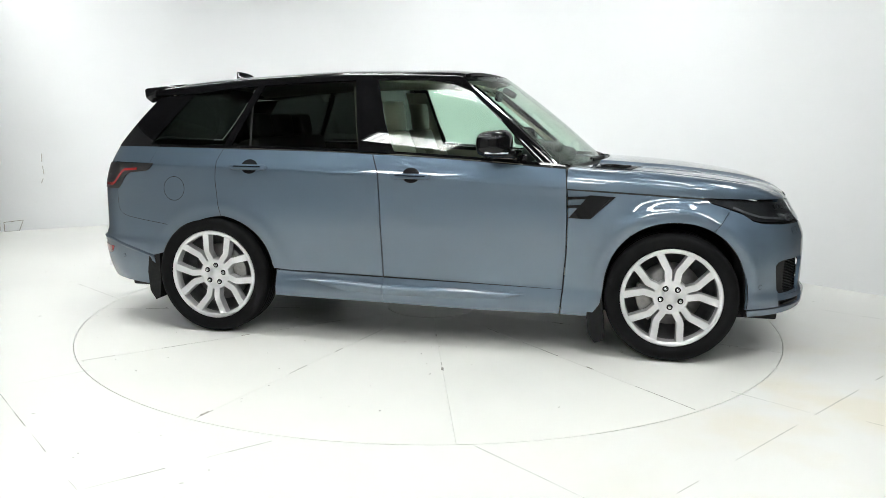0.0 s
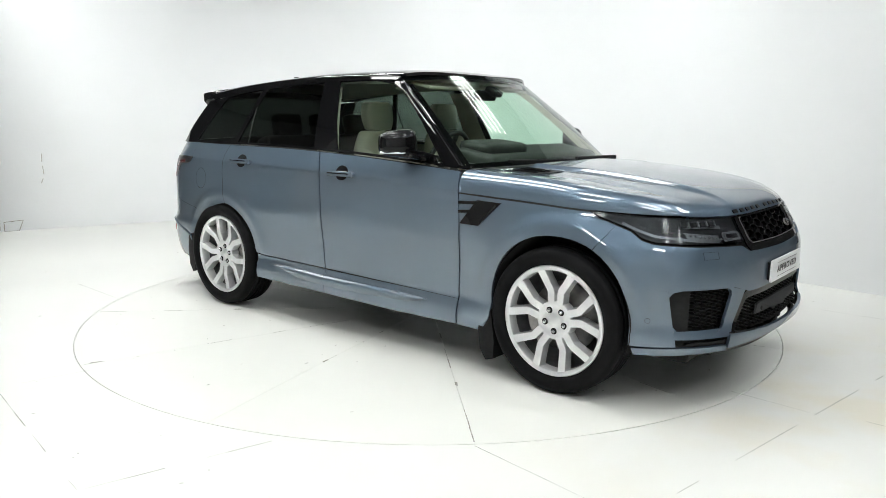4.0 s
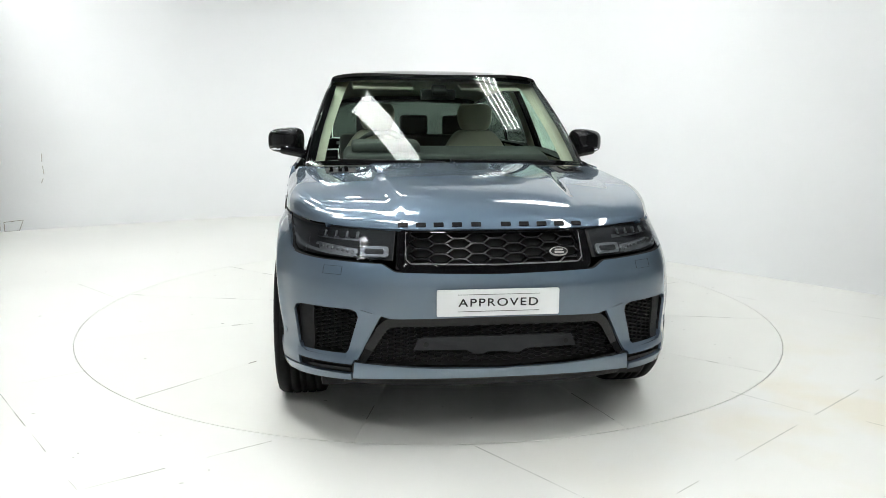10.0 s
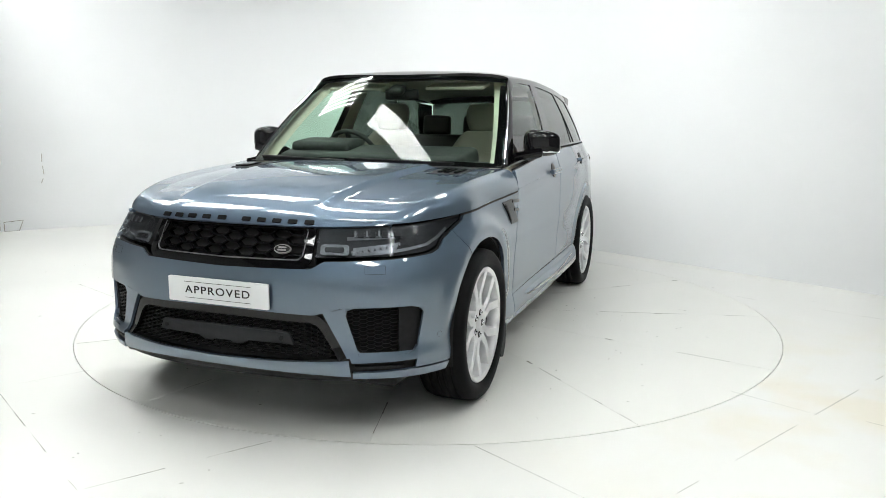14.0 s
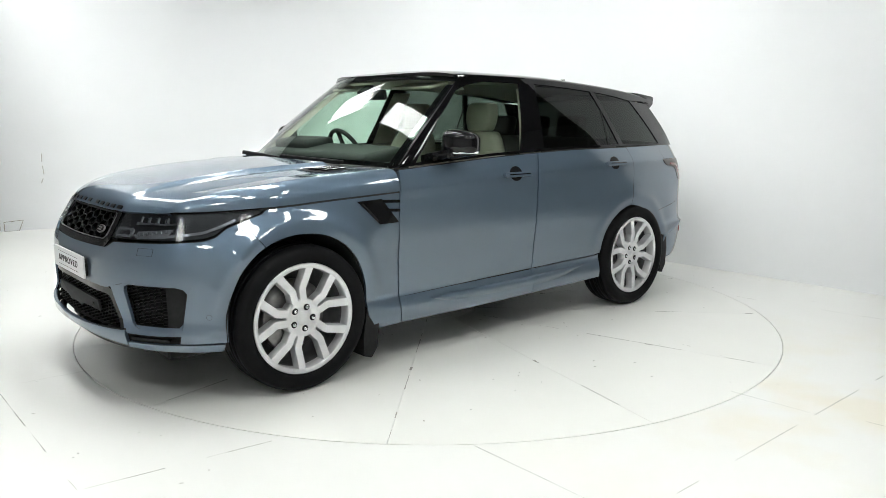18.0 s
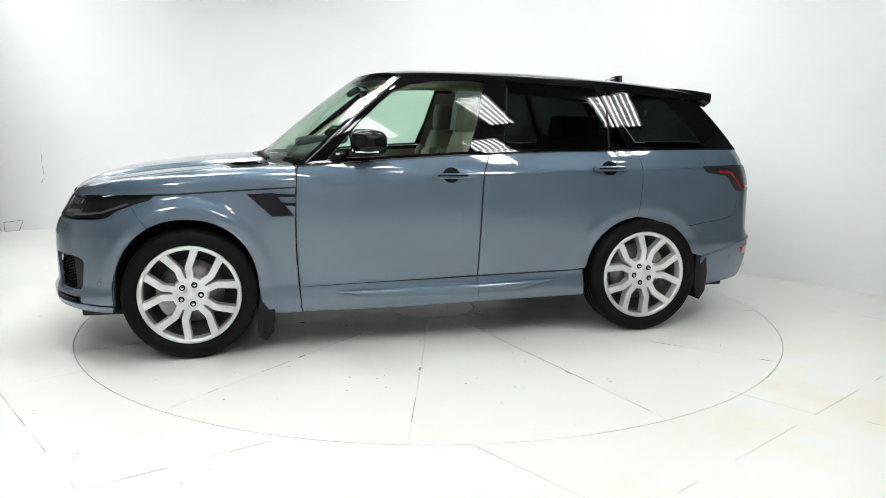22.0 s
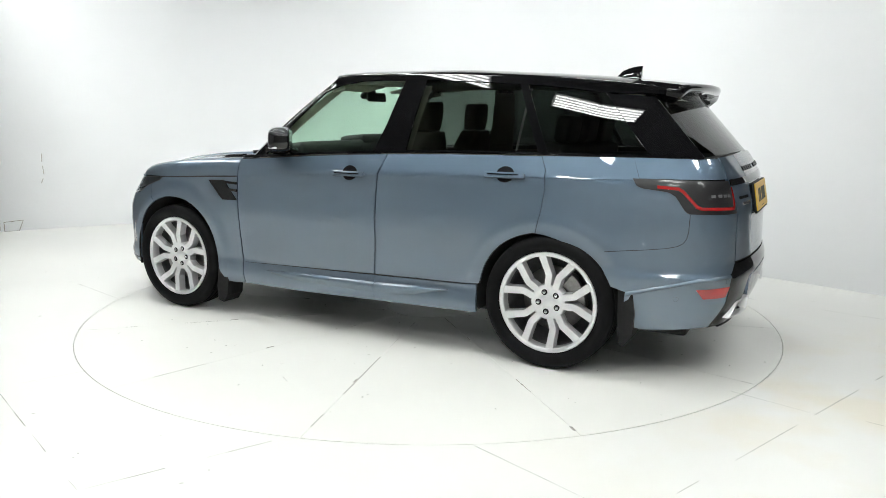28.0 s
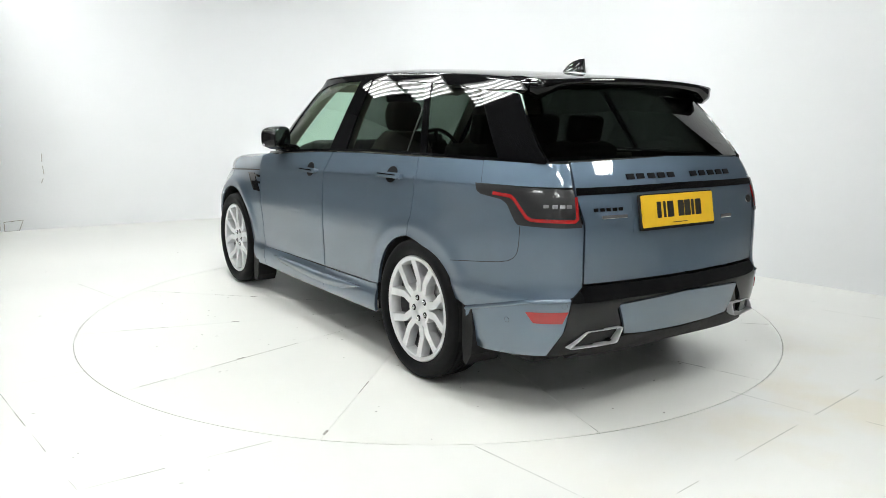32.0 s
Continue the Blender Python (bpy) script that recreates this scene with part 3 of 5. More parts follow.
    # lamps
    panel("headlamp", [(fy(.455), .822), (fy(.78), .828)] + [(sx(1.97), .838), (sx(1.91), .853), (sx(1.855), .890), (sx(1.779), .915), (sx(1.721), .933), (sx(1.669), .947), (sx(1.642), .967)],
          [(fy(.455), .949), (fy(.78), .958), (sx(1.95), .961), (sx(1.80), .965), (sx(1.642), .972)], mat=LAMP_BED, nu=40, nv=10, back=False, inset=0.022, skirt=0.0)
    panel("tail_lamp", rs([(.664, .932), (.76, .930)]) + xs([(-2.198, .934), (-2.180, .950), (-2.130, 1.025), (-2.095, 1.045), (-1.955, 1.062), (-1.928, 1.075)]), rs([(.70, 1.103)]) + xs([(-2.2, 1.108), (-1.905, 1.112)]), mat=LAMP_DARK, nu=60, nv=14, gap=0.0, inset=-0.0045, back=False)


body()

# bonnet: from its shut line round the wings to the middle
XF = [float(v) for v in skin(np.array([[[fy(.0), .950]]]))[0, 0]]


def bonnet_grid(nu=90, nv=120):
    u = np.linspace(0, 1, nu)
    w = np.linspace(0, 1, nv) ** 1.7
    corner = fy(.80)
    s_edge = np.linspace(sx(0.835), corner, nu)
    ze = HOODLINE(np.interp(s_edge, _S, _X))
    E = skin(np.stack([s_edge, ze], -1)[None])[0]
    C = np.stack([1.09 + (XF[0] - 1.09) * u, 0 * u, u], -1)
    F = skin(np.stack([np.interp(w, [0, 1], [corner, 0]), 0.966 - 0.016 * np.clip(w / 0.6, 0, 1) ** 1.5], -1)[None])[0]
    R = np.stack([E[0, 0] + (1.09 - E[0, 0]) * (1 - (1 - np.clip((w - 0.06) / 0.94, 0, 1)) ** 2.2), E[0, 1] * (1 - w)], -1)
    U = u[None, :, None]
    V = np.stack([1 - (1 - w) ** 2, w], -1)[:, None, :]
    e, c, f, r = E[None, :, :2], C[None, :, :2], F[:, None, :2], R[:, None, :2]
    flat = (1 - U) * (1 - V) * E[0, :2] + U * (1 - V) * E[-1, :2] + (1 - U) * V * C[0, :2] + U * V * C[-1, :2]
    XY = (1 - V) * e + V * c + (1 - U) * r + U * f - flat
    XY[..., 1] -= XY[-1:, :, 1] * w[:, None]
    crown = pchip([0, .35, .6, .78, .9, .965, 1], [1.172, 1.146, 1.114, 1.081, 1.041, .998, .951])(u)
    edge = np.maximum(ze + 0.45 * (crown - ze), crown - 0.030)
    rise = np.sqrt(1 - (1 - np.clip(w / 0.10, 0, 1)) ** 2)
    dome = 1 - (1 - np.clip((w - 0.02) / 0.98, 0, 1)) ** 2
    Z = ze[None] + (edge - ze)[None] * rise[:, None] + (crown - edge)[None] * dome[:, None]
    Y = XY[..., 1]
    ridge = np.clip((np.abs(Y) - 0.47 + 0.10 * u[None]) / 0.05, 0, 1)
    Z = Z - 0.018 * ridge * (1.6 - 0.6 * ridge) * np.clip((1 - u) * 4, 0, 1)[None] * np.clip(w * 4, 0, 1)[:, None]
    return np.concatenate([XY, Z[..., None]], -1)


def bonnet():
    P = bonnet_grid()
    Q = np.concatenate([P, (P * np.array((1, -1, 1)))[::-1][1:]])
    part_mesh("bonnet", sheet("bonnet", Q, PAINT, 0.02), CAR, "blue clamshell bonnet")


bonnet()

# greenhouse: flank above the belt
SIDE_LOW = pchip([-2.45, -2.25, -2.05, -1.6, -1.0, 0.0, 0.5, 0.84, 1.0], [0.60, 0.735, 0.795, 0.855, 0.875, 0.875, 0.868, 0.845, 0.82])
SIDE_HIGH = pchip([-2.2, -1.75, -1.2, -0.4, 0.2, 0.5, 1.0], [0.59, 0.648, 0.69, 0.714, 0.713, 0.70, 0.635])


def flank(G, inset=0.0):
    x, z = G[..., 0], G[..., 1]
    t = (z - 1.20) / 0.44
    y = SIDE_LOW(x) + (SIDE_HIGH(x) - SIDE_LOW(x)) * t + 0.022 * np.clip(t, -0.2, 1.3) * (1 - np.clip(t, -0.2, 1.3)) * 2 - inset
    return np.stack([x, y, z], -1)


def side_piece(name, bottom, top, left=None, right=None, mat=None, nu=16, nv=14, inset=0.0, skirt=0.012, gap=0.0, label="", shadow=True, roll=0.0):
    out = []
    for flip in (False, True):
        P = flank(coons(bottom, top, left, right, nu, nv, gap), inset)
        P[..., 1] -= roll * ((1 - np.linspace(0, 1, nu)) ** 2)[None] * (1 - np.linspace(0, 1, nv) ** 10)[:, None]
        ob = part_mesh(name, sheet(name, P, mat, skirt, flip=flip), CAR, label)
        ob.visible_shadow = shadow
        out.append(ob)
    return out


ROOF_LINE = pchip([-2.1, -1.7, -1.3, -1.0, -0.5, 0.1, 0.25, 0.34], [1.575, 1.625, 1.658, 1.675, 1.69, 1.684, 1.66, 1.63])
GLASS_TOP = pchip([-1.8, -1.7, -1.2, -0.4, -0.1, 0.06, 0.22], [1.53, 1.562, 1.622, 1.659, 1.661, 1.645, 1.592])
_pillar = np.polyfit([1.14, 1.19, 1.255, 1.385, 1.575, 1.675], [0.79, 0.738, 0.668, 0.518, 0.288, 0.158], 2)
A_OUT = [(float(np.polyval(_pillar, z)), float(z)) for z in np.linspace(1.14, 1.675, 24)]


def greenhouse():
    b = lambda x0, x1, dz=0.012: [(x, float(BELT(x)) + dz) for x in np.linspace(x0, x1, 10)]
    g = lambda x0, x1: [(x, float(GLASS_TOP(x))) for x in np.linspace(x0, x1, 12)]
    # glass panes
    side_piece("front_door_glass", b(0.66, -0.243), g(0.22, -0.385), [(0.66, 1.163), (0.43, 1.40), (0.22, 1.592)], [(-0.243, 1.215), (-0.31, 1.386), (-0.385, 1.659)], CLEAR, 24, 18, 0.006, 0.0, shadow=False, label="clear green-tinted side glass")
    side_piece("rear_door_glass", b(-0.475, -1.345), g(-0.535, -1.165), None, [(-1.345, 1.235), (-1.165, 1.625)], PRIVACY, 24, 14, 0.006, 0.0, label="dark privacy glass", shadow=False)
    side_piece("quarter_glass", b(-1.40, -1.965), g(-1.215, -1.665), None, [(-1.965, 1.23), (-1.68, 1.566)], PRIVACY, 20, 14, 0.006, 0.0, label="dark privacy glass", shadow=False)
    # pillars and rails, gloss black
    side_piece("front_pillar", [(0.79, 1.142), (0.66, 1.155)], [(0.158, 1.675), (0.10, 1.637)], A_OUT, [(0.66, 1.155), (0.43, 1.40), (0.22, 1.592), (0.10, 1.637)], BLACK, 14, 24, roll=0.022)
    side_piece("centre_pillar", b(-0.243, -0.475), g(-0.385, -0.535), [(-0.243, 1.215), (-0.31, 1.386), (-0.385, 1.659)], None, BLACK, 8, 14)
    side_piece("rear_pillar", b(-1.345, -1.40), g(-1.165, -1.215), None, None, BLACK, 5, 14)
    side_piece("tail_pillar", b(-1.965, -2.235), [(-1.68, 1.566), (-1.90, 1.565)], None, [(-2.235, 1.225), (-2.08, 1.40), (-1.95, 1.545)], BLACK, 12, 14)
    side_piece("roof_rail", g(0.10, -1.66) + [(-1.90, 1.566), (-2.0, 1.556)], [(0.158, 1.676)] + [(x, float(ROOF_LINE(x))) for x in np.linspace(0.12, -2.0, 24)], None, None, BLACK, 60, 8)
    side_piece("belt_trim", b(0.845, -2.235, 0.0), b(0.845, -2.235, 0.014), None, None, BLACK, 50, 4, -0.004, 0.012)


greenhouse()


def roof_grid(nu=50, nv=22):
    x = np.linspace(0.158, -2.0, nu)
    w = np.linspace(0, 1, nv) ** 1.6
    edge = flank(np.stack([x, ROOF_LINE(x)], -1)[None])[0]
    crown = pchip([-2.1, -1.6, -1.2, -0.6, 0.0, 0.2, 0.36], [1.63, 1.685, 1.712, 1.742, 1.745, 1.73, 1.70])
    front = 0.20 * (1 - (1 - w) ** 2)
    X = x[None] + front[:, None] * np.clip(1 - (0.17 - x) / 0.7, 0, 1)[None]
    Y = edge[None, :, 1] * (1 - w)[:, None]
    lift = (1 - (1 - w) ** 2.4) ** (1 / 1.9)
    Z = edge[None, :, 2] + (crown(X) - edge[None, :, 2]) * lift[:, None]
    return np.stack([X, Y, Z], -1)


def both_halves(P):
    return np.concatenate([P, (P * np.array((1, -1, 1)))[::-1][1:]])


def glazing():
    P = roof_grid()
    part_mesh("roof", sheet("roof", both_halves(P), BLACK, 0.02), CAR, "gloss black roof with a glass panel")
    # windscreen between the pillars
    a = resample(np.array(A_OUT), 24)
    E = flank(a[None], 0.0)[0]
    E[:, 1] -= 0.026 * (1 - np.linspace(0, 1, 24) ** 10)
    top, w = P[:, 0], np.r_[0, 0.05, np.linspace(0.10, 1, 15)]
    low_mid, top_mid = np.array((1.03, 0.0, 1.165)), np.array((0.358, 0.0, 1.699))
    k = np.linspace(0, 1, 24)[:, None]
    M = low_mid * (1 - k) + top_mid * k + np.array((0.011, 0, 0.010)) * (4 * k * (1 - k))
    c = (1 - (1 - w) ** 2)
    G = np.stack([E + (M - E) * np.stack([cc, ww, cc], -1) for cc, ww in zip(c, w)], 0)
    ob = part_mesh("windscreen", sheet("windscreen", both_halves(G), CLEAR), CAR, "large raked clear windscreen")
    ob.visible_shadow = False
    # black border printed round the windscreen
    H = G - np.array((0.004, 0, 0.004))
    for rows in (H[:, 22:], H[:, :2]):
        part_mesh("windscreen_border", sheet("windscreen_border", both_halves(rows), BLACK), CAR)
    for flip in (False, True):
        part_mesh("windscreen_border", sheet("windscreen_border", H[:2, 1:22], BLACK, flip=flip), CAR)
    # rear window
    e = resample(np.array([(-2.235, 1.225), (-2.08, 1.40), (-1.95, 1.545)]), 14)
    E = flank(e[None], 0.02)[0]
    M = np.array((-2.335, 0, 1.24)) * (1 - np.linspace(0, 1, 14)[:, None]) + np.array((-2.02, 0, 1.60)) * np.linspace(0, 1, 14)[:, None]
    G = np.stack([E + (M - E) * np.stack([cc, ww, cc], -1) for cc, ww in zip(c, w)], 0)
    ob = part_mesh("rear_window", sheet("rear_window", both_halves(G), PRIVACY), CAR, "dark privacy rear window")
    ob.visible_shadow = False


glazing()


# ---- wheels ----
def wheel_parts():
    R, r = 0.3885, 0.292
    tyre = [(r - .012, .085), (r + .004, .103), (r + .02, .122), (.345, .128), (.366, .123), (.380, .108), (.3865, .082), (.387, .064), (.379, .062), (.379, .054), (.388, .052), (R, .022), (.380, .020), (.380, .010), (R, .008), (R, -.008), (.380, -.010), (.380, -.020), (R, -.022), (.388, -.052), (.379, -.054), (.379, -.062), (.387, -.064), (.3865, -.082), (.380, -.108), (.345, -.128), (r, -.11), (r - .02, -.10)]
    me_t = mesh_of("tyre", *lathe(tyre, 96), RUBBER)
    barrel = [(r + .003, .106), (r - .001, .1115), (r - .005, .112), (r - .009, .1095), (r - .022, .1085), (r - .0245, .104), (r - .025, .07), (r - .027, .045)]
    me_b = mesh_of("rim_barrel", *lathe(barrel, 96), ALLOY)
    # shade deep inside the wheel is put into a darker alloy
    me_i = mesh_of("rim_inside", *lathe([(r - .026, .045), (r - .032, -.085), (.02, -.088)], 64), DARK_ALLOY)
    disc = [(.06, -.02), (.19, -.02), (.19, -.045), (.06, -.045)]
    me_d = mesh_of("brake_disc", *lathe(disc, 64), STEEL)
    return me_t, me_b, me_d, me_i


ME_TYRE, ME_BARREL, ME_DISC, ME_INSIDE = wheel_parts()


def spoke_mesh():
    """One split spoke: two arms that leave the hub together, open and run out to the rim."""
    bm = bmesh.new()
    # one arm as a swept bar: centre line (across, out), half width, face height
    line = [(0.0340, 0.086, 0.0205, 0.0885), (0.0395, 0.098, 0.0205, 0.0895), (0.0620, 0.134, 0.0205, 0.0925), (0.0655, 0.141, 0.0205, 0.093), (0.0685, 0.150, 0.0205, 0.094), (0.0740, 0.225, 0.0212, 0.1025), (0.0760, 0.246, 0.0225, 0.105), (0.0800, 0.270, 0.0250, 0.1085), (0.0815, 0.276, 0.0270, 0.1088)]
    for side in (1, -1):
        rings = []
        for k, (a, o, hw, h) in enumerate(line):
            p0, p1 = line[max(k - 1, 0)], line[min(k + 1, len(line) - 1)]
            d = Vector((p1[0] - p0[0], p1[1] - p0[1])).normalized()
            nx, no = d.y, -d.x
            ring = []
            for off, dh in ((-1.12, -.055), (-1.0, -.003), (-.91, 0), (.91, 0), (1.0, -.003), (1.12, -.055)):
                ring.append(bm.verts.new((side * (a + nx * hw * off), h + dh, o + no * hw * off)))
            rings.append(ring)
        for q, s in zip(rings, rings[1:]):
            for i in range(5):
                f = (q[i], q[i + 1], s[i + 1], s[i])
                bm.faces.new(f if side < 0 else f[::-1])
    bmesh.ops.recalc_face_normals(bm, faces=bm.faces[:])
    me = bpy.data.meshes.new("spoke")
    bm.to_mesh(me)
    bm.free()
    me.materials.append(ALLOY)
    return me


ME_SPOKE = spoke_mesh()


def hub_mesh():
    prof = [(0.0, .086), (.033, .086), (.036, .084), (.039, .081), (.074, .082), (.084, .087), (.099, .0885), (.103, .085), (.107, .03)]
    return mesh_of("hub", *lathe(prof, 48), ALLOY)


ME_HUB = hub_mesh()
ME_NUT = mesh_of("wheel_nut", *lathe([(0, .012), (.007, .012), (.0092, .009), (.010, 0)], 12), CHROME)
# raised black disc stands for the shade in the hole round each nut
ME_NUT_SHADE = mesh_of("nut_recess_shade", *lathe([(0, .0025), (.0165, .0025), (.0185, 0.0005)], 16), PLASTIC)
ME_CAP = mesh_of("centre_cap", *lathe([(0, .0905), (.022, .090), (.028, .0865)], 32), ALLOY)


def wheel(x, side, spin):
    w = new("wheel")
    w.parent = CAR
    w.matrix_basis = pose(x, side * 0.850, 0.3885, 0, 0, 0) @ pose(0, 0, 0, 0, 0, 0 if side > 0 else 180)
    part_mesh("tyre", ME_TYRE, w, "low-profile black tyre")
    part_mesh("rim_barrel", ME_BARREL, w, "polished silver rim")
    part_mesh("rim_inside", ME_INSIDE, w)
    part_mesh("brake_disc", ME_DISC, w)
    cal = prism([(.20 * math.cos(radians(a)), .20 * math.sin(radians(a))) for a in range(-38, 39, 6)] + [(.115 * math.cos(radians(a)), .115 * math.sin(radians(a))) for a in range(38, -39, -6)], 0.06, 0.008)
    part("brake_caliper", cal, STEEL, w, at=pose(0, 0.03, 0, 0, 20 if x > 0 else 200, 0) @ pose(0, 0, 0, -90, 0, 0))
    part_mesh("hub", ME_HUB, w)
    part_mesh("centre_cap", ME_CAP, w)
    for k in range(5):
        a = spin + 72 * k
        part_mesh("spoke", ME_SPOKE, w, at=pose(0, 0, 0, 0, a, 0))
        part_mesh("wheel_nut", ME_NUT, w, at=pose(0, 0, 0, 0, a, 0) @ pose(0, .0818, .0605))
        part_mesh("nut_recess_shade", ME_NUT_SHADE, w, at=pose(0, 0, 0, 0, a, 0) @ pose(0, .0808, .0605))


for wx, wsd, spin in ((1.4615, 1, -24), (-1.4615, 1, 24), (1.4615, -1, 33), (-1.4615, -1, 65)):
    wheel(wx, wsd, spin)


def wheelhouse():
    for cx, rx, rz, z0 in (FRONT_ARCH, REAR_ARCH):
        for flip in (False, True):
            a = [(cx + rx * 1.02 * math.cos(radians(t)), z0 + rz * 1.02 * math.sin(radians(t))) for t in range(-14, 195, 8)]
            P = np.array([[(x, y, z) for x, z in a] for y in (0.945, 0.90, 0.6, 0.50)])
            part_mesh("arch_liner", sheet("arch_liner", P, SHELL, flip=flip), CAR, "black wheel arch liner")
            bm = prism([(x, z) for x, z in a], 0.01)
            bm.transform(pose(0, 0.5, 0, 90, 0, 0))
            if flip:
                bm.transform(Matrix.Diagonal((1, -1, 1, 1)))
            part("arch_wall", bm, SHELL, CAR)
    part("underbody", box(4.3, 1.5, 0.10, 0.02, pose(-0.05, 0, 0.29)), PLASTIC, CAR)


wheelhouse()


# ---- the car: fittings ----
def skin_frame(s, z, out=0.0):
    """A place on the skin: x along it to the rear (on the left flank), y up it, z straight out."""
    e = 0.004
    g = skin(np.array([[[s - e, z], [s + e, z], [s, z - e], [s, z + e], [s, z]]], float))[0]
    t, u = Vector(g[1] - g[0]).normalized(), Vector(g[3] - g[2]).normalized()
    n = t.cross(u).normalized()
    u = n.cross(t)
    m = Matrix((t, u, n)).transposed().to_4x4()
    m.translation = Vector(g[4]) + n * out
    return m


def mirrored(bm):
    b2 = bm.copy()
    b2.transform(Matrix.Diagonal((1, -1, 1, 1)))
    bmesh.ops.reverse_faces(b2, faces=b2.faces[:])
    return b2


def stick(name, bm, mat, m=None, both=True, parent=None, label="", smooth=False):
    """Fit a piece at m on the left flank, and its twin on the right."""
    if m is not None:
        bm.transform(m)
    out = []
    if both:
        out.append(part(name, mirrored(bm), mat, (parent[1] if isinstance(parent, list) else parent) or CAR, label, smooth))
    out.insert(0, part(name, bm, mat, (parent[0] if isinstance(parent, list) else parent) or CAR, label, smooth))
    return out


def rounded(w, h, r, n=5):
    out = []
    for cx, cy, a in ((w / 2 - r, h / 2 - r, 0), (-w / 2 + r, h / 2 - r, 90), (-w / 2 + r, -h / 2 + r, 180), (w / 2 - r, -h / 2 + r, 270)):
        for i in range(n + 1):
            q = radians(a + 90 * i / n)
            out.append((cx + r * math.cos(q), cy + r * math.sin(q)))
    return out


def disc_outline(r, n=24, sy=1.0):
    return [(r * math.cos(2 * math.pi * i / n), sy * r * math.sin(2 * math.pi * i / n)) for i in range(n)]


def ring_of(r, w, n=32, depth=0.002):
    """A flat ring in x-y."""
    v, f = [], []
    for i in range(n):
        a = 2 * math.pi * i / n
        for q in (r - w / 2, r + w / 2):
            v.append((q * math.cos(a), q * math.sin(a), 0))
    bm = bmesh.new()
    vs = [bm.verts.new(p) for p in v]
    for i in range(n):
        j = (i + 1) % n
        bm.faces.new((vs[2 * i], vs[2 * i + 1], vs[2 * j + 1], vs[2 * j]))
    return bm


def ribbon(name, line, width, mat, inset, n=40, both=True, label="", parent=None, skirt=0.006):
    """A strip of even width along a line on the skin."""
    c = resample(line, n)
    t = np.gradient(c, axis=0)
    t /= np.linalg.norm(t, axis=1, keepdims=True)
    nn = np.stack([-t[:, 1], t[:, 0]], 1)
    G = np.stack([c - nn * width / 2, c, c + nn * width / 2])
    P = skin(G, inset)
    for k, flip in enumerate((False, True) if both else (False,)):
        part_mesh(name, sheet(name, P, mat, skirt, flip=flip), (parent[k] if isinstance(parent, list) else parent) or CAR, label)


def lattice(name, inside, y0, y1, z0, z1, w, h, bar, inset, depth, mat, both, place=fy):
    """An open honeycomb of long hexagons laid on the skin."""
    k = 0.26 * w
    hexa = [(-w / 2, 0), (-w / 2 + k, h / 2), (w / 2 - k, h / 2), (w / 2, 0), (w / 2 - k, -h / 2), (-w / 2 + k, -h / 2)]
    ys, zs, ds, faces = [], [], [], []
    step = w - k
    for i in range(int((y1 - y0) / step) + 2):
        for j in range(int((z1 - z0) / h) + 2):
            cy, cz = y0 + i * step, z0 + (j + 0.5 * (i % 2)) * h
            if not inside(cy, cz):
                continue
            b = len(ys)
            for sc, d in ((1.03, 0.0), (1 - bar, 0.0), (1 - bar * 1.25, depth)):
                for px, pz in hexa:
                    fz = 1 - (1 - sc) * (w / h) * 0.62 if sc < 1 else sc
                    ys.append(cy + px * sc), zs.append(cz + pz * fz), ds.append(d)
            for q in range(6):
                r = (q + 1) % 6
                faces += [(b + q, b + r, b + 6 + r, b + 6 + q), (b + 6 + q, b + 6 + r, b + 12 + r, b + 12 + q)]
    s = np.array([place(y) for y in ys])
    base = skin(np.stack([s, np.array(zs)], -1)[None], inset)[0]
    deep = skin(np.stack([s, np.array(zs)], -1)[None], inset + depth)[0]
    v = np.where(np.array(ds)[:, None] > 0, deep, base)
    for flip in ((False, True) if both else (False,)):
        q = v * np.array((1, -1, 1)) if flip else v
        part_mesh(name, mesh_of(name, q, faces, mat, False), CAR, "black honeycomb grille")


def words(text, size, depth=0.0006):
    c = bpy.data.curves.new("words", "FONT")
    c.body, c.size, c.align_x, c.align_y, c.extrude = text, size, "CENTER", "CENTER", depth
    c.offset, c.space_character = 0.0004, 1.2
    ob = bpy.data.objects.new("words", c)
    scene.collection.objects.link(ob)
    me = bpy.data.meshes.new_from_object(ob.evaluated_get(bpy.context.evaluated_depsgraph_get()))
    bpy.data.objects.remove(ob)
    bm = bmesh.new()
    bm.from_mesh(me)
    bpy.data.meshes.remove(me)
    return bm


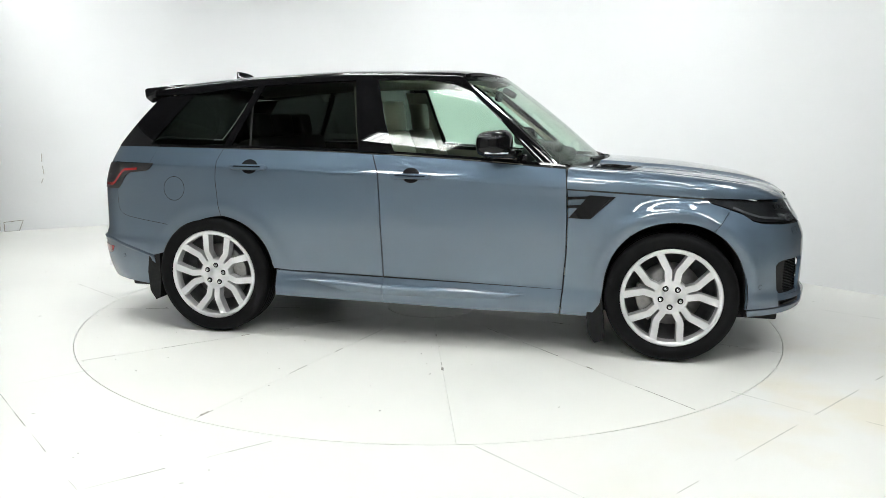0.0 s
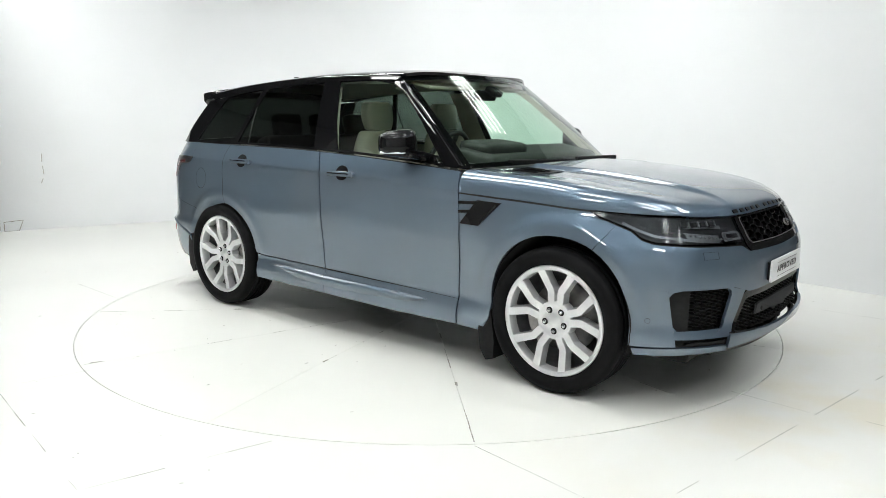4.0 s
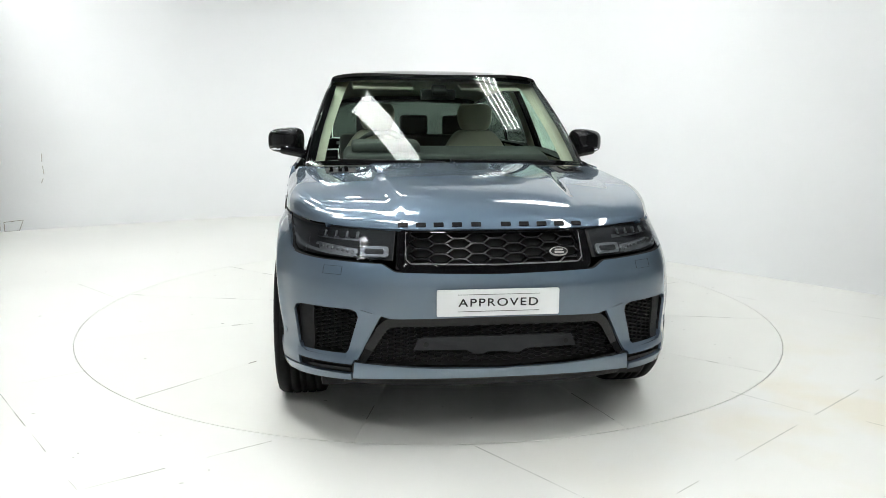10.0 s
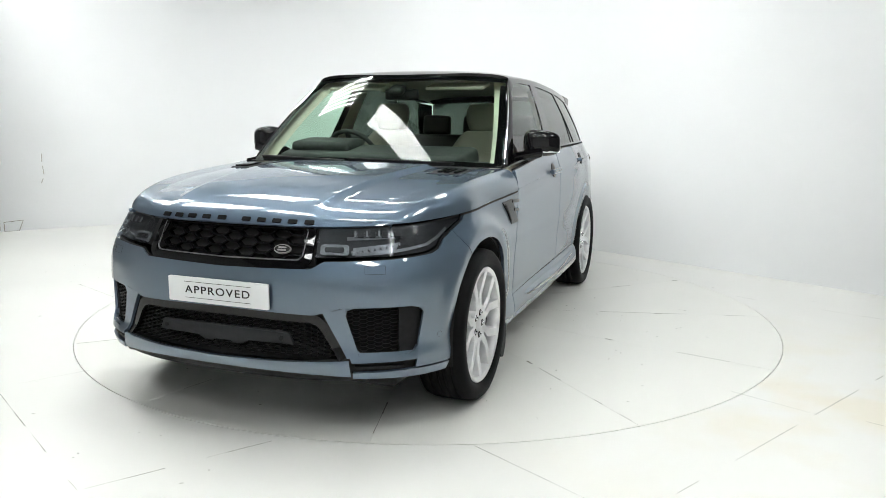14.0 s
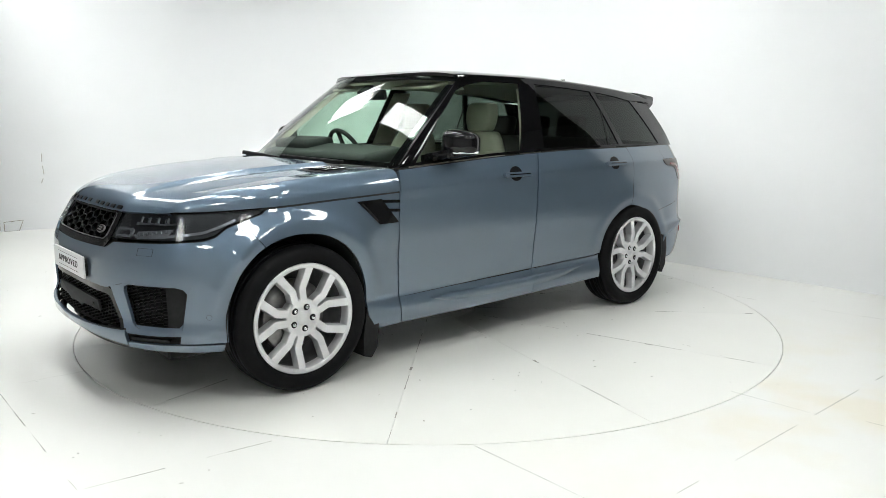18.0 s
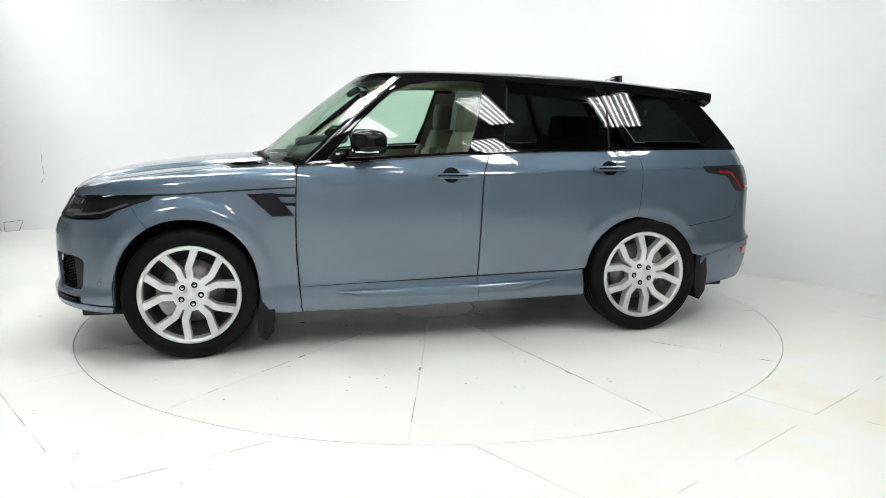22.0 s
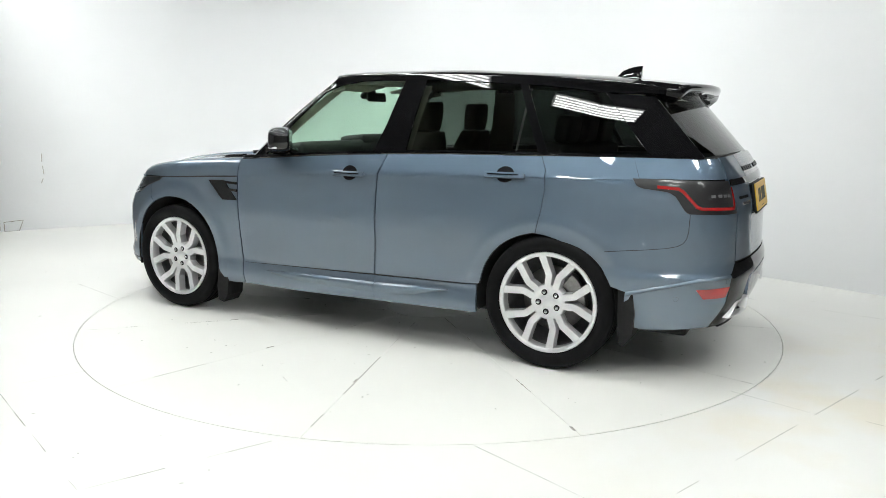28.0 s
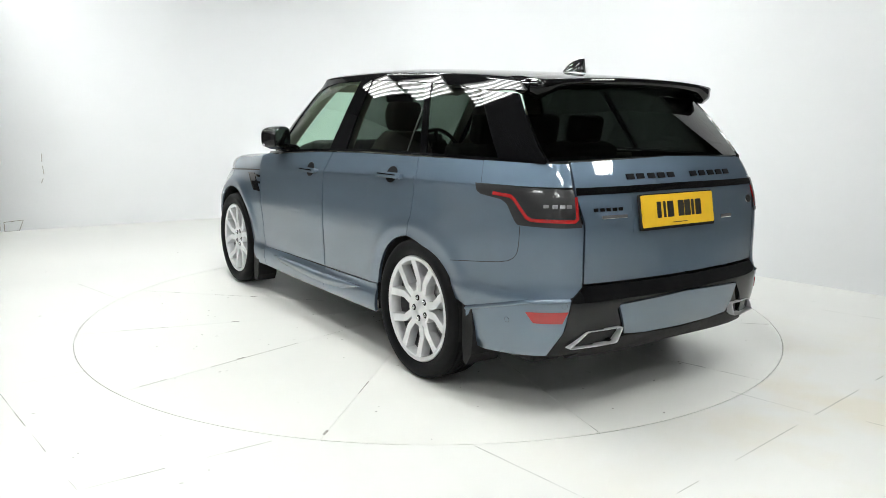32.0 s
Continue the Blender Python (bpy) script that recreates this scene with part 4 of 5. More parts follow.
def front_fittings():
    # main grille
    lattice("grille_mesh", lambda y, z: abs(y) < 0.385 and 0.812 < z < 0.936, -0.42, 0.42, 0.794, 0.96, 0.116, 0.0395, 0.085, 0.022, 0.024, GRILLE, False)
    frame_line = fs([(.430, .944), (.425, .818), (.40, .796), (0, .788), (-.40, .796), (-.425, .818), (-.430, .944)])
    ribbon("grille_frame", frame_line, 0.036, BLACK, 0.008, 120, both=False, label="gloss black grille surround")
    ribbon("grille_edge", fs([(.408, .940), (.398, .835), (.378, .819), (0, .813), (-.378, .819), (-.398, .835), (-.408, .940)]), 0.004, DARK_ALLOY, 0.004, 120, both=False, label="satin edge strip")
    ribbon("grille_top_bar", fs([(.43, .945), (0, .943), (-.43, .945)]), 0.016, BLACK, 0.012, 60, both=False)
    m = skin_frame(fy(0.295), 0.862, -0.006)
    oval = part("badge", prism(disc_outline(0.041, 28, 0.54), 0.008, 0.002), STEEL, CAR, "small oval silver badge", at=m)
    part("badge_field", prism(disc_outline(0.036, 28, 0.48), 0.003), PLASTIC, oval, at=pose(0, 0, 0.0015))
    for zz, ww in ((0.006, 0.038), (-0.006, 0.042)):
        part("badge_bar", prism(rounded(ww, 0.007, 0.002), 0.002), STEEL, oval, at=pose(0, zz, 0.0035))
    # lower grille and side intakes
    low_in = lambda y, z: 0.402 < z < 0.560 and abs(y) < 0.575 - (z - 0.39) * 0.62
    lattice("lower_grille_mesh", low_in, -0.58, 0.58, 0.398, 0.60, 0.040, 0.0172, 0.12, 0.034, 0.012, MESH, False)
    ribbon("lower_grille_frame", fs([(.585, .40), (.50, .540), (.475, .563), (.44, .572), (0, .575), (-.44, .572), (-.475, .563), (-.50, .540), (-.585, .40)]), 0.040, BLACK, 0.012, 140, both=False, label="gloss black lower grille surround")
    lattice("intake_mesh", lambda y, z: 0.425 < z < 0.606 and 0.665 - (z - 0.41) * 0.42 < y < 0.795, 0.55, 0.83, 0.415, 0.62, 0.040, 0.0172, 0.12, 0.030, 0.012, MESH, True)
    panel("intake_blade", [(fy(.80), .412), (fy(.855), .412)], [(fy(.80), .618), (fy(.868), .618)], mat=PLASTIC, nu=6, nv=12, inset=0.022, back=False, gap=0)
    panel("intake_lip", [(fy(.655), .404), (fy(.85), .406)], [(fy(.645), .424), (fy(.85), .420)], mat=PAINT, nu=12, nv=4, inset=0.012, back=False, gap=0)
    # sensor cover bar across the lower grille
    bar = [(-.355, -.028), (-.13, -.030), (-.10, -.048), (-.055, -.048), (-.04, -.040), (.04, -.040), (.055, -.048), (.10, -.048), (.13, -.030), (.355, -.028), (.335, .022), (.30, .028), (-.30, .028), (-.335, .022)]
    bm = prism(bar, 0.012, 0.003)
    for q in bm.verts:
        # bend it to the bumper's curve
        q.co = Vector((float(skin(np.array([[[fy(q.co.x), 0.478]]]), 0.012)[0, 0, 0]) + q.co.z, q.co.x, 0.478 + q.co.y))
    part("sensor_bar", bm, mottle(material("matt_grey_bar", (0.022, 0.023, 0.025), 0.6, spec=0.25), 30, 0.1), CAR, "matt dark grey bar across the lower grille")
    for y in (-0.31, 0.31):
        part("sensor", prism(disc_outline(0.011, 16), 0.004, 0.001), PLASTIC, CAR, at=skin_frame(fy(y), 0.478, 0.002))
    # plate
    m = skin_frame(0.0, 0.66, 0.024)
    plate = part("number_plate", prism(rounded(0.524, 0.113, 0.006), 0.010, 0.0012), PLATE, CAR, "white show plate reading APPROVED", at=m)
    bm = words("APPROVED", 0.048)
    bmesh.ops.scale(bm, vec=(1.26, 1, 1), verts=bm.verts)
    part("lettering", bm, INK, plate, "black capital letters", at=pose(0, 0, 0.0012))
    for zz in (0.036, -0.036):
        part("plate_line", prism([(-.175, -.0009), (.175, -.0009), (.175, .0009), (-.175, .0009)], 0.001), INK, plate, at=pose(0, zz, 0.0014))
    part("plate_bracket", box(0.50, 0.09, 0.03), PLASTIC, plate, at=pose(0, 0, -0.024))
    # badge letters on the bonnet's lip, as plain blocks
    P = bonnet_grid(80, 60)
    k = int(np.argmin(np.abs(P[-1, :, 2] - 0.974)))
    line, above = P[::-1, k], P[::-1, k - 2]
    at = lambda row, y: Vector([float(np.interp(abs(y), row[:, 1], row[:, q])) for q in (0, 1, 2)])
    for y in [-.389, -.313, -.237, -.157, -.073, .0575, .138, .217, .296, .376]:
        p, q, r, s = at(line, y), at(above, y), at(line, abs(y) - 0.02), at(line, abs(y) + 0.02)
        across, up = (s - r), (q - p)
        if y < 0:
            p.y, across.x, across.z, up.y = -p.y, -across.x, -across.z, -up.y
        across.normalize()
        n = across.cross(up).normalized()
        mm = Matrix((across, n.cross(across), n)).transposed().to_4x4()
        mm.translation = p + n * 0.005
        part("bonnet_letter", prism(rounded(0.044, 0.021, 0.003, 2), 0.007, 0.001), LETTER_AND_SHADE, CAR, "gloss black raised letter block", at=mm)
    # headlamps: clear cover over a dark housing with grey optics
    low = [(fy(.46), .826), (fy(.78), .832), (sx(1.97), .842), (sx(1.91), .857), (sx(1.855), .893), (sx(1.779), .918), (sx(1.721), .935), (sx(1.669), .949), (sx(1.648), .966)]
    top = [(fy(.46), .946), (fy(.78), .955), (sx(1.95), .957), (sx(1.80), .962), (sx(1.648), .968)]
    lamps = [o for o in CAR.children if o.name.startswith("headlamp")]
    lamps.sort(key=lambda o: -o.data.vertices[0].co.y)
    P = skin(coons(low, top, None, None, 36, 10), -0.002)
    for lamp, flip in zip(lamps, (False, True)):
        ob = part_mesh("lens", sheet("lens", P, LENS, 0.0, flip=flip), lamp, "clear lamp cover")
        ob.visible_shadow = False
    inner = lambda y, z, w, h, r, d=0.008, up=0.006: (prism(rounded(w, h, r, 3), d, 0.002), skin_frame(fy(y), z, up - 0.02))
    for y, z, w, h in ((.545, .865, .125, .050), (.545, .865, .085, .024)):
        bm, m = inner(y, z, w, h, h * 0.3, up=0.016 if h > .03 else 0.0185)
        stick("lamp_ring" if h > .03 else "lamp_window", bm, LAMP_GREY if h > .03 else LAMP_DARK, m, parent=lamps)
    for k in range(4):
        bm, m = inner(.640 + .052 * k, .928, .010, .030, .004, up=0.0185)
        stick("led_block", bm, LAMP_GREY, m, parent=lamps)
        bm, m = inner(.664 + .052 * k, .926, .030, .028, .004, up=0.0165)
        stick("led_pocket", bm, LAMP_DARK, m, parent=lamps)
    for k in range(9):
        bm, m = inner(.625 + .024 * k, .855 + .0035 * k, .009, .012, .003, up=0.0185)
        stick("led_dot", bm, LAMP_GREY, m, parent=lamps)
    ribbon("daylight_strip", [(sx(1.80), .925), (sx(1.88), .895), (sx(1.97), .87), (fy(.75), .848), (fy(.64), .842)], 0.012, LAMP_GREY, 0.012, 40, parent=lamps, skirt=0.0)
    for lo_, hi_ in (([(.625, .838), (.80, .850)], [(.63, .868), (.825, .888)]), ([(.60, .898), (.83, .905)], [(.60, .912), (.84, .918)])):
        for ob, lamp in zip(panel('lamp_reflector', fs(lo_), fs(hi_), mat=LAMP_GREY, nu=14, nv=6, inset=0.016, skirt=0.0, back=False, gap=0), lamps):
            ob.parent = lamp
    # washer covers, parking sensors, lower slot lamps
    for s, z in ((fy(.715), .782),):
        m = skin_frame(s, z, 0.0006)
        for w, h, x, y in ((.088, .0009, 0, .018), (.088, .0009, 0, -.018), (.0009, .036, .044, 0), (.0009, .036, -.044, 0)):
            stick("washer_joint", prism([(-w / 2 + x, -h / 2 + y), (w / 2 + x, -h / 2 + y), (w / 2 + x, h / 2 + y), (-w / 2 + x, h / 2 + y)], 0.001), SHELL, m)
    stick("parking_sensor", prism(disc_outline(0.0125, 18), 0.003, 0.001), PAINT, skin_frame(sx(1.96), .47, 0.002))
    stick("sensor_joint", ring_of(0.0132, 0.0012), SHELL, skin_frame(sx(1.96), .47, 0.0008))
    panel("slot_trim", [(fy(.63), .352), (fy(.81), .348)], [(fy(.63), .366), (fy(.81), .360)], mat=PLASTIC, nu=12, nv=4, inset=0.012, back=False, gap=0)
    # undertray teeth below the lip
    for y in np.arange(-0.42, 0.43, 0.12):
        part("undertray_tooth", box(0.10, 0.05, 0.035, 0.008, pose(2.19 - 0.2 * y * y, float(y), 0.285)), PLASTIC, CAR)
    part("undertray", box(0.45, 1.3, 0.03, 0.01, pose(1.95, 0, 0.295)), PLASTIC, CAR)


def flank_fittings():
    # handles
    for x, z in ((-0.112, 1.067), (-1.182, 1.100)):
        m = skin_frame(sx(x), z, 0.001)
        # flat black disc on the door stands for shade in the painted recess
        stick("recess_shade", prism(disc_outline(0.056, 28, 0.86), 0.004, 0.0015), LETTER_AND_SHADE, m @ pose(0, 0.008, 0))
        grip = stick("door_handle", prism(rounded(0.250, 0.034, 0.015, 5), 0.020, 0.006, 3), PAINT, m @ pose(0, -0.002, 0.028), label="body-coloured pull handle")
        for dx in (-0.105, 0.105):
            stick("handle_foot", box(0.035, 0.022, 0.03, 0.004), PAINT, m @ pose(dx, 0.001, 0.010), parent=grip)
        stick("handle_line", prism(rounded(0.19, 0.006, 0.0025, 3), 0.002), BLACK, m @ pose(0, -0.002, 0.0378), parent=grip)
    # side vents
    vent = panel("side_vent", xs([(.848, .844), (.978, .842)])[::-1], xs([(.965, .982), (1.118, .975)])[::-1], xs([(.978, .842), (1.118, .975)]), xs([(.848, .844), (.909, .915), (.965, .982)]), mat=BLACK, nu=12, nv=12, inset=-0.007, back=False, gap=0, label="gloss black wing vent")
    for x0, x1, z0, z1 in ((.96, .842, .968, .962), (.93, .842, .918, .911)):
        ribbon("vent_blade", xs([(x0, z0), (x1, z1)]), 0.016, BLACK, -0.010, 8, parent=vent, skirt=0.012)
    ribbon("vent_ridge", xs([(1.09, .962), (.99, .858)]), 0.010, PLASTIC, -0.009, 8, parent=vent)
    # sill blades
    for lo, hi in (([(.60, .362), (.46, .328), (.1, .318), (-.292, .316)], [(.60, .366), (.2, .372), (-.292, .376)]), ([(-.30, .316), (-.56, .334), (-.83, .388)], [(-.30, .376), (-.6, .388), (-.83, .394)])):
        c, e = resample(xs(lo), 30), resample(xs(hi), 30)
        rows_ = [skin((e + (c - e) * f)[None], d) for f, d in ((-0.10, 0.0), (0.10, -0.024), (0.45, -0.020), (1.0, -0.001))]
        for flip in (False, True):
            part_mesh("sill_blade", sheet("sill_blade", np.concatenate(rows_), PAINT, flip=flip), CAR)
    # raised crease from the bonnet's shut line through the handles to the tail lamps
    crease = FOLD
    for x0, x1 in ((0.825, -0.318), (-0.328, -1.412), (-1.422, -1.94)):
        ribbon('crease', xs([(x, float(crease(x))) for x in np.linspace(x0, x1, 12)]), 0.008, PAINT, -0.0030, 40, skirt=0.004)
    # shadowed joint under the bonnet's edge
    ribbon("bonnet_joint", xs([(x, float(HOODLINE(x)) - 0.0055) for x in np.linspace(0.838, 1.66, 24)]), 0.0085, SHELL, -0.0004, 70, skirt=0.0)
    # fuel flap, right flank only
    m = Matrix.Diagonal((1, -1, 1, 1)) @ skin_frame(sx(-1.727), .952, 0.0007)
    bm = ring_of(0.078, 0.0035, 48)
    bm.transform(m)
    part("fuel_flap_joint", bm, SHELL, CAR, "round fuel flap joint")
    # quarter seam on the rear corner
    ribbon("corner_joint", xs([(-1.78, .712), (-2.0, .735), (-2.10, .748), (-2.15, .760), (-2.18, .776), (-2.197, .80), (-2.205, .84), (-2.208, .93)]), 0.0032, SHELL, -0.0006, 60, skirt=0.0)
    # mirrors
    bm = bmesh.new()
    bmesh.ops.create_uvsphere(bm, u_segments=28, v_segments=18, radius=1.0)
    for v in bm.verts:
        c = v.co
        f = lambda a, p: math.copysign(abs(a) ** p, a)
        v.co = Vector((f(c.x, .72) * 0.080, f(c.y, .55) * 0.113, f(c.z, .55) * (0.086 if c.z > 0 else 0.074)))
        v.co.x += 0.25 * 0.06 * (1 - abs(v.co.y) / 0.113) * (1 if v.co.x > 0 else 0)
        v.co.z *= 1 - 0.12 * (v.co.y / 0.113)
        if v.co.x < -0.058:
            v.co.x = -0.058
    hung = pose(0.403, 0.988, 1.268, 0, 0, 33)
    bm.transform(hung)
    mir = stick("door_mirror", bm, BLACK, smooth=True, label="gloss black door mirror")
    stick("mirror_arm", box(0.16, 0.20, 0.055, 0.022), BLACK, pose(0.47, 0.912, 1.204, 10, 0, 12), parent=mir)
    stick("mirror_foot", box(0.16, 0.03, 0.05, 0.012), BLACK, pose(0.51, 0.853, 1.185, 6, 0, 0), parent=mir)
    stick("mirror_glass", prism(rounded(0.175, 0.125, 0.03, 4), 0.004), CHROME, hung @ pose(-0.0575, 0, 0.004, 90, 0, -90), parent=mir)
    bm = bmesh.new()
    rows = []
    for i in range(14):
        a = radians(-50 + 125 * i / 13)
        x, y = 0.090 * math.cos(a), 0.116 * math.sin(a)
        rows.append([bm.verts.new((x, y, z)) for z in (-0.050, -0.037)])
    for p, q in zip(rows, rows[1:]):
        bm.faces.new((p[0], q[0], q[1], p[1]))
    stick("indicator_strip", bm, mottle(material("indicator_lens", (0.75, 0.76, 0.78), 0.15, coat=1.0), 40, 0.1), hung, parent=mir, smooth=True)
    # mud flaps
    stick("mud_flap", prism([(-.02, .36), (.05, .38), (.075, .20), (.07, .10), (.02, .085), (-.02, .14), (-.035, .25)], 0.16, 0.006), PLASTIC, pose(1.01, 0.785, 0.0, 90, 0, 0))
    stick("mud_flap", prism([(-.045, .50), (.035, .51), (.03, .30), (.02, .205), (-.01, .19), (-.05, .25), (-.06, .38)], 0.20, 0.006), PLASTIC, pose(-1.895, 0.735, 0.0, 90, 0, 0))
    # chrome edge of the windscreen pillar
    a = resample(np.array(A_OUT), 20)
    G = np.stack([a + np.array((-0.012, -0.004)), a + np.array((-0.004, 0.0))])
    for flip in (False, True):
        part_mesh("pillar_strip", sheet("pillar_strip", flank(G, 0.010), CHROME, 0.006, flip=flip), CAR, "bright finisher strip")
    # division bars of the rear door glass and quarter glass
    for x0, z0, x1, z1, w in ((-1.212, 1.235, -1.238, 1.595, .006), (-1.372, 1.235, -1.19, 1.60, .012), (-0.385, 1.215, -0.495, 1.645, .003)):
        G = np.stack([np.linspace((x0 - w, z0), (x1 - w, z1), 10), np.linspace((x0 + w, z0), (x1 + w, z1), 10)])
        for flip in (False, True):
            part_mesh("glass_bar", sheet("glass_bar", flank(G, 0.002), SHELL, 0.004, flip=flip), CAR)


def rear_fittings():
    lamps = sorted([o for o in CAR.children if o.name.startswith("tail_lamp")], key=lambda o: -o.data.vertices[0].co.y)
    turn = sx(-2.21) * 0.86 + ry(.67) * 0.14
    red = [(sx(-2.035), 1.072), (sx(-2.145), 1.064), (sx(-2.168), 1.050), (turn - 0.012, .972), (turn + 0.012, .962), (ry(.70), .960), (ry(.687), .972), (ry(.687), 1.070)]
    ribbon("light_guide", red, 0.016, RED, -0.0065, 110, parent=lamps, label="red light guide")
    for k in range(4):
        stick("led_block", prism(rounded(.026, .018, .004, 3), 0.006, 0.002), LAMP_GREY, skin_frame(ry(.725 + .030 * k), 1.026, 0.0045), parent=lamps)
    for k in range(3):
        stick("led_block", prism(rounded(.026, .014, .004, 3), 0.006, 0.002), LAMP_BED, skin_frame(ry(.725 + .030 * k), 1.062, 0.0045), parent=lamps)
    # tailgate strip, plate, badges
    panel("tailgate_strip", [(ry(.680), 1.078), (END, 1.084), (ry(-.680), 1.078)], [(ry(.682), 1.110), (END, 1.116), (ry(-.682), 1.110)], mat=BLACK, nu=40, nv=5, inset=-0.006, both=False, back=False, gap=0)
    panel("plate_recess", [(ry(.37), .895), (END, .895), (ry(-.33), .895)], [(ry(.365), 1.074), (END, 1.08), (ry(-.29), 1.074)], mat=PAINT, nu=20, nv=8, inset=-0.002, both=False, back=False, gap=0)
    m = skin_frame(END - 0.066, 0.987, 0.020)
    plate = part("number_plate", prism(rounded(0.526, 0.155, 0.008), 0.012, 0.0015), YELLOW, CAR, "yellow rear plate with black bars", at=m)
    part("plate_frame", prism(rounded(0.545, 0.175, 0.012), 0.012, 0.002), PLASTIC, plate, at=pose(0, -0.004, -0.006))
    for x, w in ((-.145, .03), (-.105, .018), (-.063, .046), (.015, .044), (.063, .044), (.103, .020), (.145, .044)):
        part("plate_bar", prism(rounded(w, 0.078, 0.004, 2), 0.001), INK, plate, at=pose(x, 0.004, 0.001))
    part("plate_bar", prism(rounded(0.11, 0.004, 0.001, 2), 0.001), INK, plate, at=pose(0, -0.062, 0.001))
    for y in [.340, .270, .195, .123, .050, -.130, -.205, -.28, -.355, -.427]:
        part("tailgate_letter", prism(rounded(0.05, 0.028, 0.003, 2), 0.006, 0.001), LETTER_AND_SHADE, CAR, "gloss black raised letter block", at=skin_frame(ry(y), 1.152, 0.005))
    for k in range(5):
        part("model_letter", prism(rounded(0.024, 0.016, 0.003, 2), 0.004), BLACK, CAR, at=skin_frame(ry(.585 - .036 * k), 1.008, 0.003))
    part("model_badge", prism(rounded(0.15, 0.016, 0.003, 2), 0.004, 0.001), CHROME, CAR, "small bright model bar", at=skin_frame(ry(.480), .974, 0.003))
    oval = part("badge", prism(disc_outline(0.036, 28, 0.62), 0.006, 0.0015), CHROME, CAR, "small oval silver badge", at=skin_frame(ry(-.60), 1.0, 0.005))
    part("badge_field", prism(disc_outline(0.030, 28, 0.60), 0.002), PLASTIC, oval, at=pose(0, 0, 0.001))
    stick("release_trim", box(0.09, 0.02, 0.012, 0.003), CHROME, skin_frame(ry(-.335), .93, 0.004), both=False)
    # reflectors, sensors, bumper step line
    panel("exhaust_surround", [(ry(.62), .345), (ry(.39), .375)], [(ry(.55), .57), (ry(.39), .57)], mat=BLACK, nu=12, nv=8, inset=0.014, back=False, gap=0)
    panel("reflector", [(sx(-2.29), .482)] + rs([(.745, .487)]), [(sx(-2.255), .532)] + rs([(.722, .544)]), mat=RED, nu=12, nv=6, inset=-0.004, back=False, gap=0, label="red bumper reflector")
    for s, z in ((sx(-2.16), .478), (ry(.738), .572)):
        stick("parking_sensor", prism(disc_outline(0.0125, 18), 0.003, 0.001), PAINT, skin_frame(s, z, 0.002))
        stick("sensor_joint", ring_of(0.0132, 0.0012), SHELL, skin_frame(s, z, 0.0008))
    c = resample(xs([(-1.90, .491), (-2.1, .543), (-2.26, .584)]) + rs([(.715, .601)]), 40)
    ledge = np.concatenate([skin((c + np.array((0, dz)))[None], d) for dz, d in ((0.008, 0.004), (-0.004, -0.010), (-0.012, -0.006), (-0.016, 0.004))])
    for flip in (False, True):
        part_mesh("bumper_ledge", sheet("bumper_ledge", ledge, PAINT, flip=flip), CAR, "raised upper edge of the bumper")
    # exhaust tips: bright frames round dark pipes
    for sgn in (1, -1):
        quad = [(.715, .362), (.625, .442), (.42, .446), (.455, .370)]
        cy, cz = 0.555, 0.406
        bm = bmesh.new()
        rings = []
        for sc, dx in ((1.0, 0.055), (1.0, 0.0), (0.985, -0.005), (0.935, -0.005), (0.925, 0.0), (0.91, 0.05)):
            ring = []
            for k in range(4):
                p, q = quad[k], quad[(k + 1) % 4]
                for t in (0.05, 0.5, 0.95):
                    y, z = p[0] + (q[0] - p[0]) * t, p[1] + (q[1] - p[1]) * t
                    bx = float(skin(np.array([[[ry(y), 0.44]]]))[0, 0, 0])
                    ring.append(bm.verts.new((bx - 0.006 + dx, sgn * (cy + (y - cy) * sc), cz + (z - cz) * (sc if sc > 0.9 else sc - 0.1))))
            rings.append(ring)
        for a, b in zip(rings, rings[1:]):
            for k in range(12):
                bm.faces.new((a[k], a[(k + 1) % 12], b[(k + 1) % 12], b[k]))
        tip = part("exhaust_tip", bm, ALLOY, CAR, "chrome-edged exhaust tip")
        part("exhaust_pipe", prism([(x - cy, z - cz) for x, z in quad], 0.05), SHELL, tip, at=Matrix.Translation((-2.36, sgn * cy, cz)) @ Matrix(((0, 0, -1, 0), (sgn, 0, 0, 0), (0, 1, 0, 0), (0, 0, 0, 1))) @ Matrix.Scale(0.85, 4))
    # spoiler over the rear window
    ys = np.linspace(-0.665, 0.665, 41)
    bm = bmesh.new()
    rows = []
    for y in ys:
        a = abs(y) / 0.665
        end = np.clip((abs(y) - 0.50) / 0.16, 0, 1)
        end = end * end * (3 - 2 * end)
        xt, zt = -2.165 + 0.085 * a**2.2, 1.628 - 0.020 * a**2
        z0 = 1.668 - 0.035 * a**2
        sect = [(-1.72 - 0.08 * a, z0 + 0.002), (-1.90, (z0 + zt) / 2 + 0.010), (xt + 0.02, zt + 0.001), (xt, zt - 0.006), (xt + 0.004, zt - 0.028 - 0.035 * end), (xt + 0.03 + 0.02 * end, zt - 0.045 - 0.055 * end), (-2.02 + 0.03 * end, zt - 0.055 - 0.03 * end), (-1.90, zt - 0.06), (-1.78, zt - 0.03)]
        rows.append([bm.verts.new((x, y * float(np.interp(x, [-2.1, -1.75], [0.985, 0.93])), z)) for x, z in sect])
    for p, q in zip(rows, rows[1:]):
        for k in range(9):
            bm.faces.new((p[k], p[(k + 1) % 9], q[(k + 1) % 9], q[k]))
    bm.faces.new(rows[0]), bm.faces.new(rows[-1][::-1])
    bmesh.ops.recalc_face_normals(bm, faces=bm.faces[:])
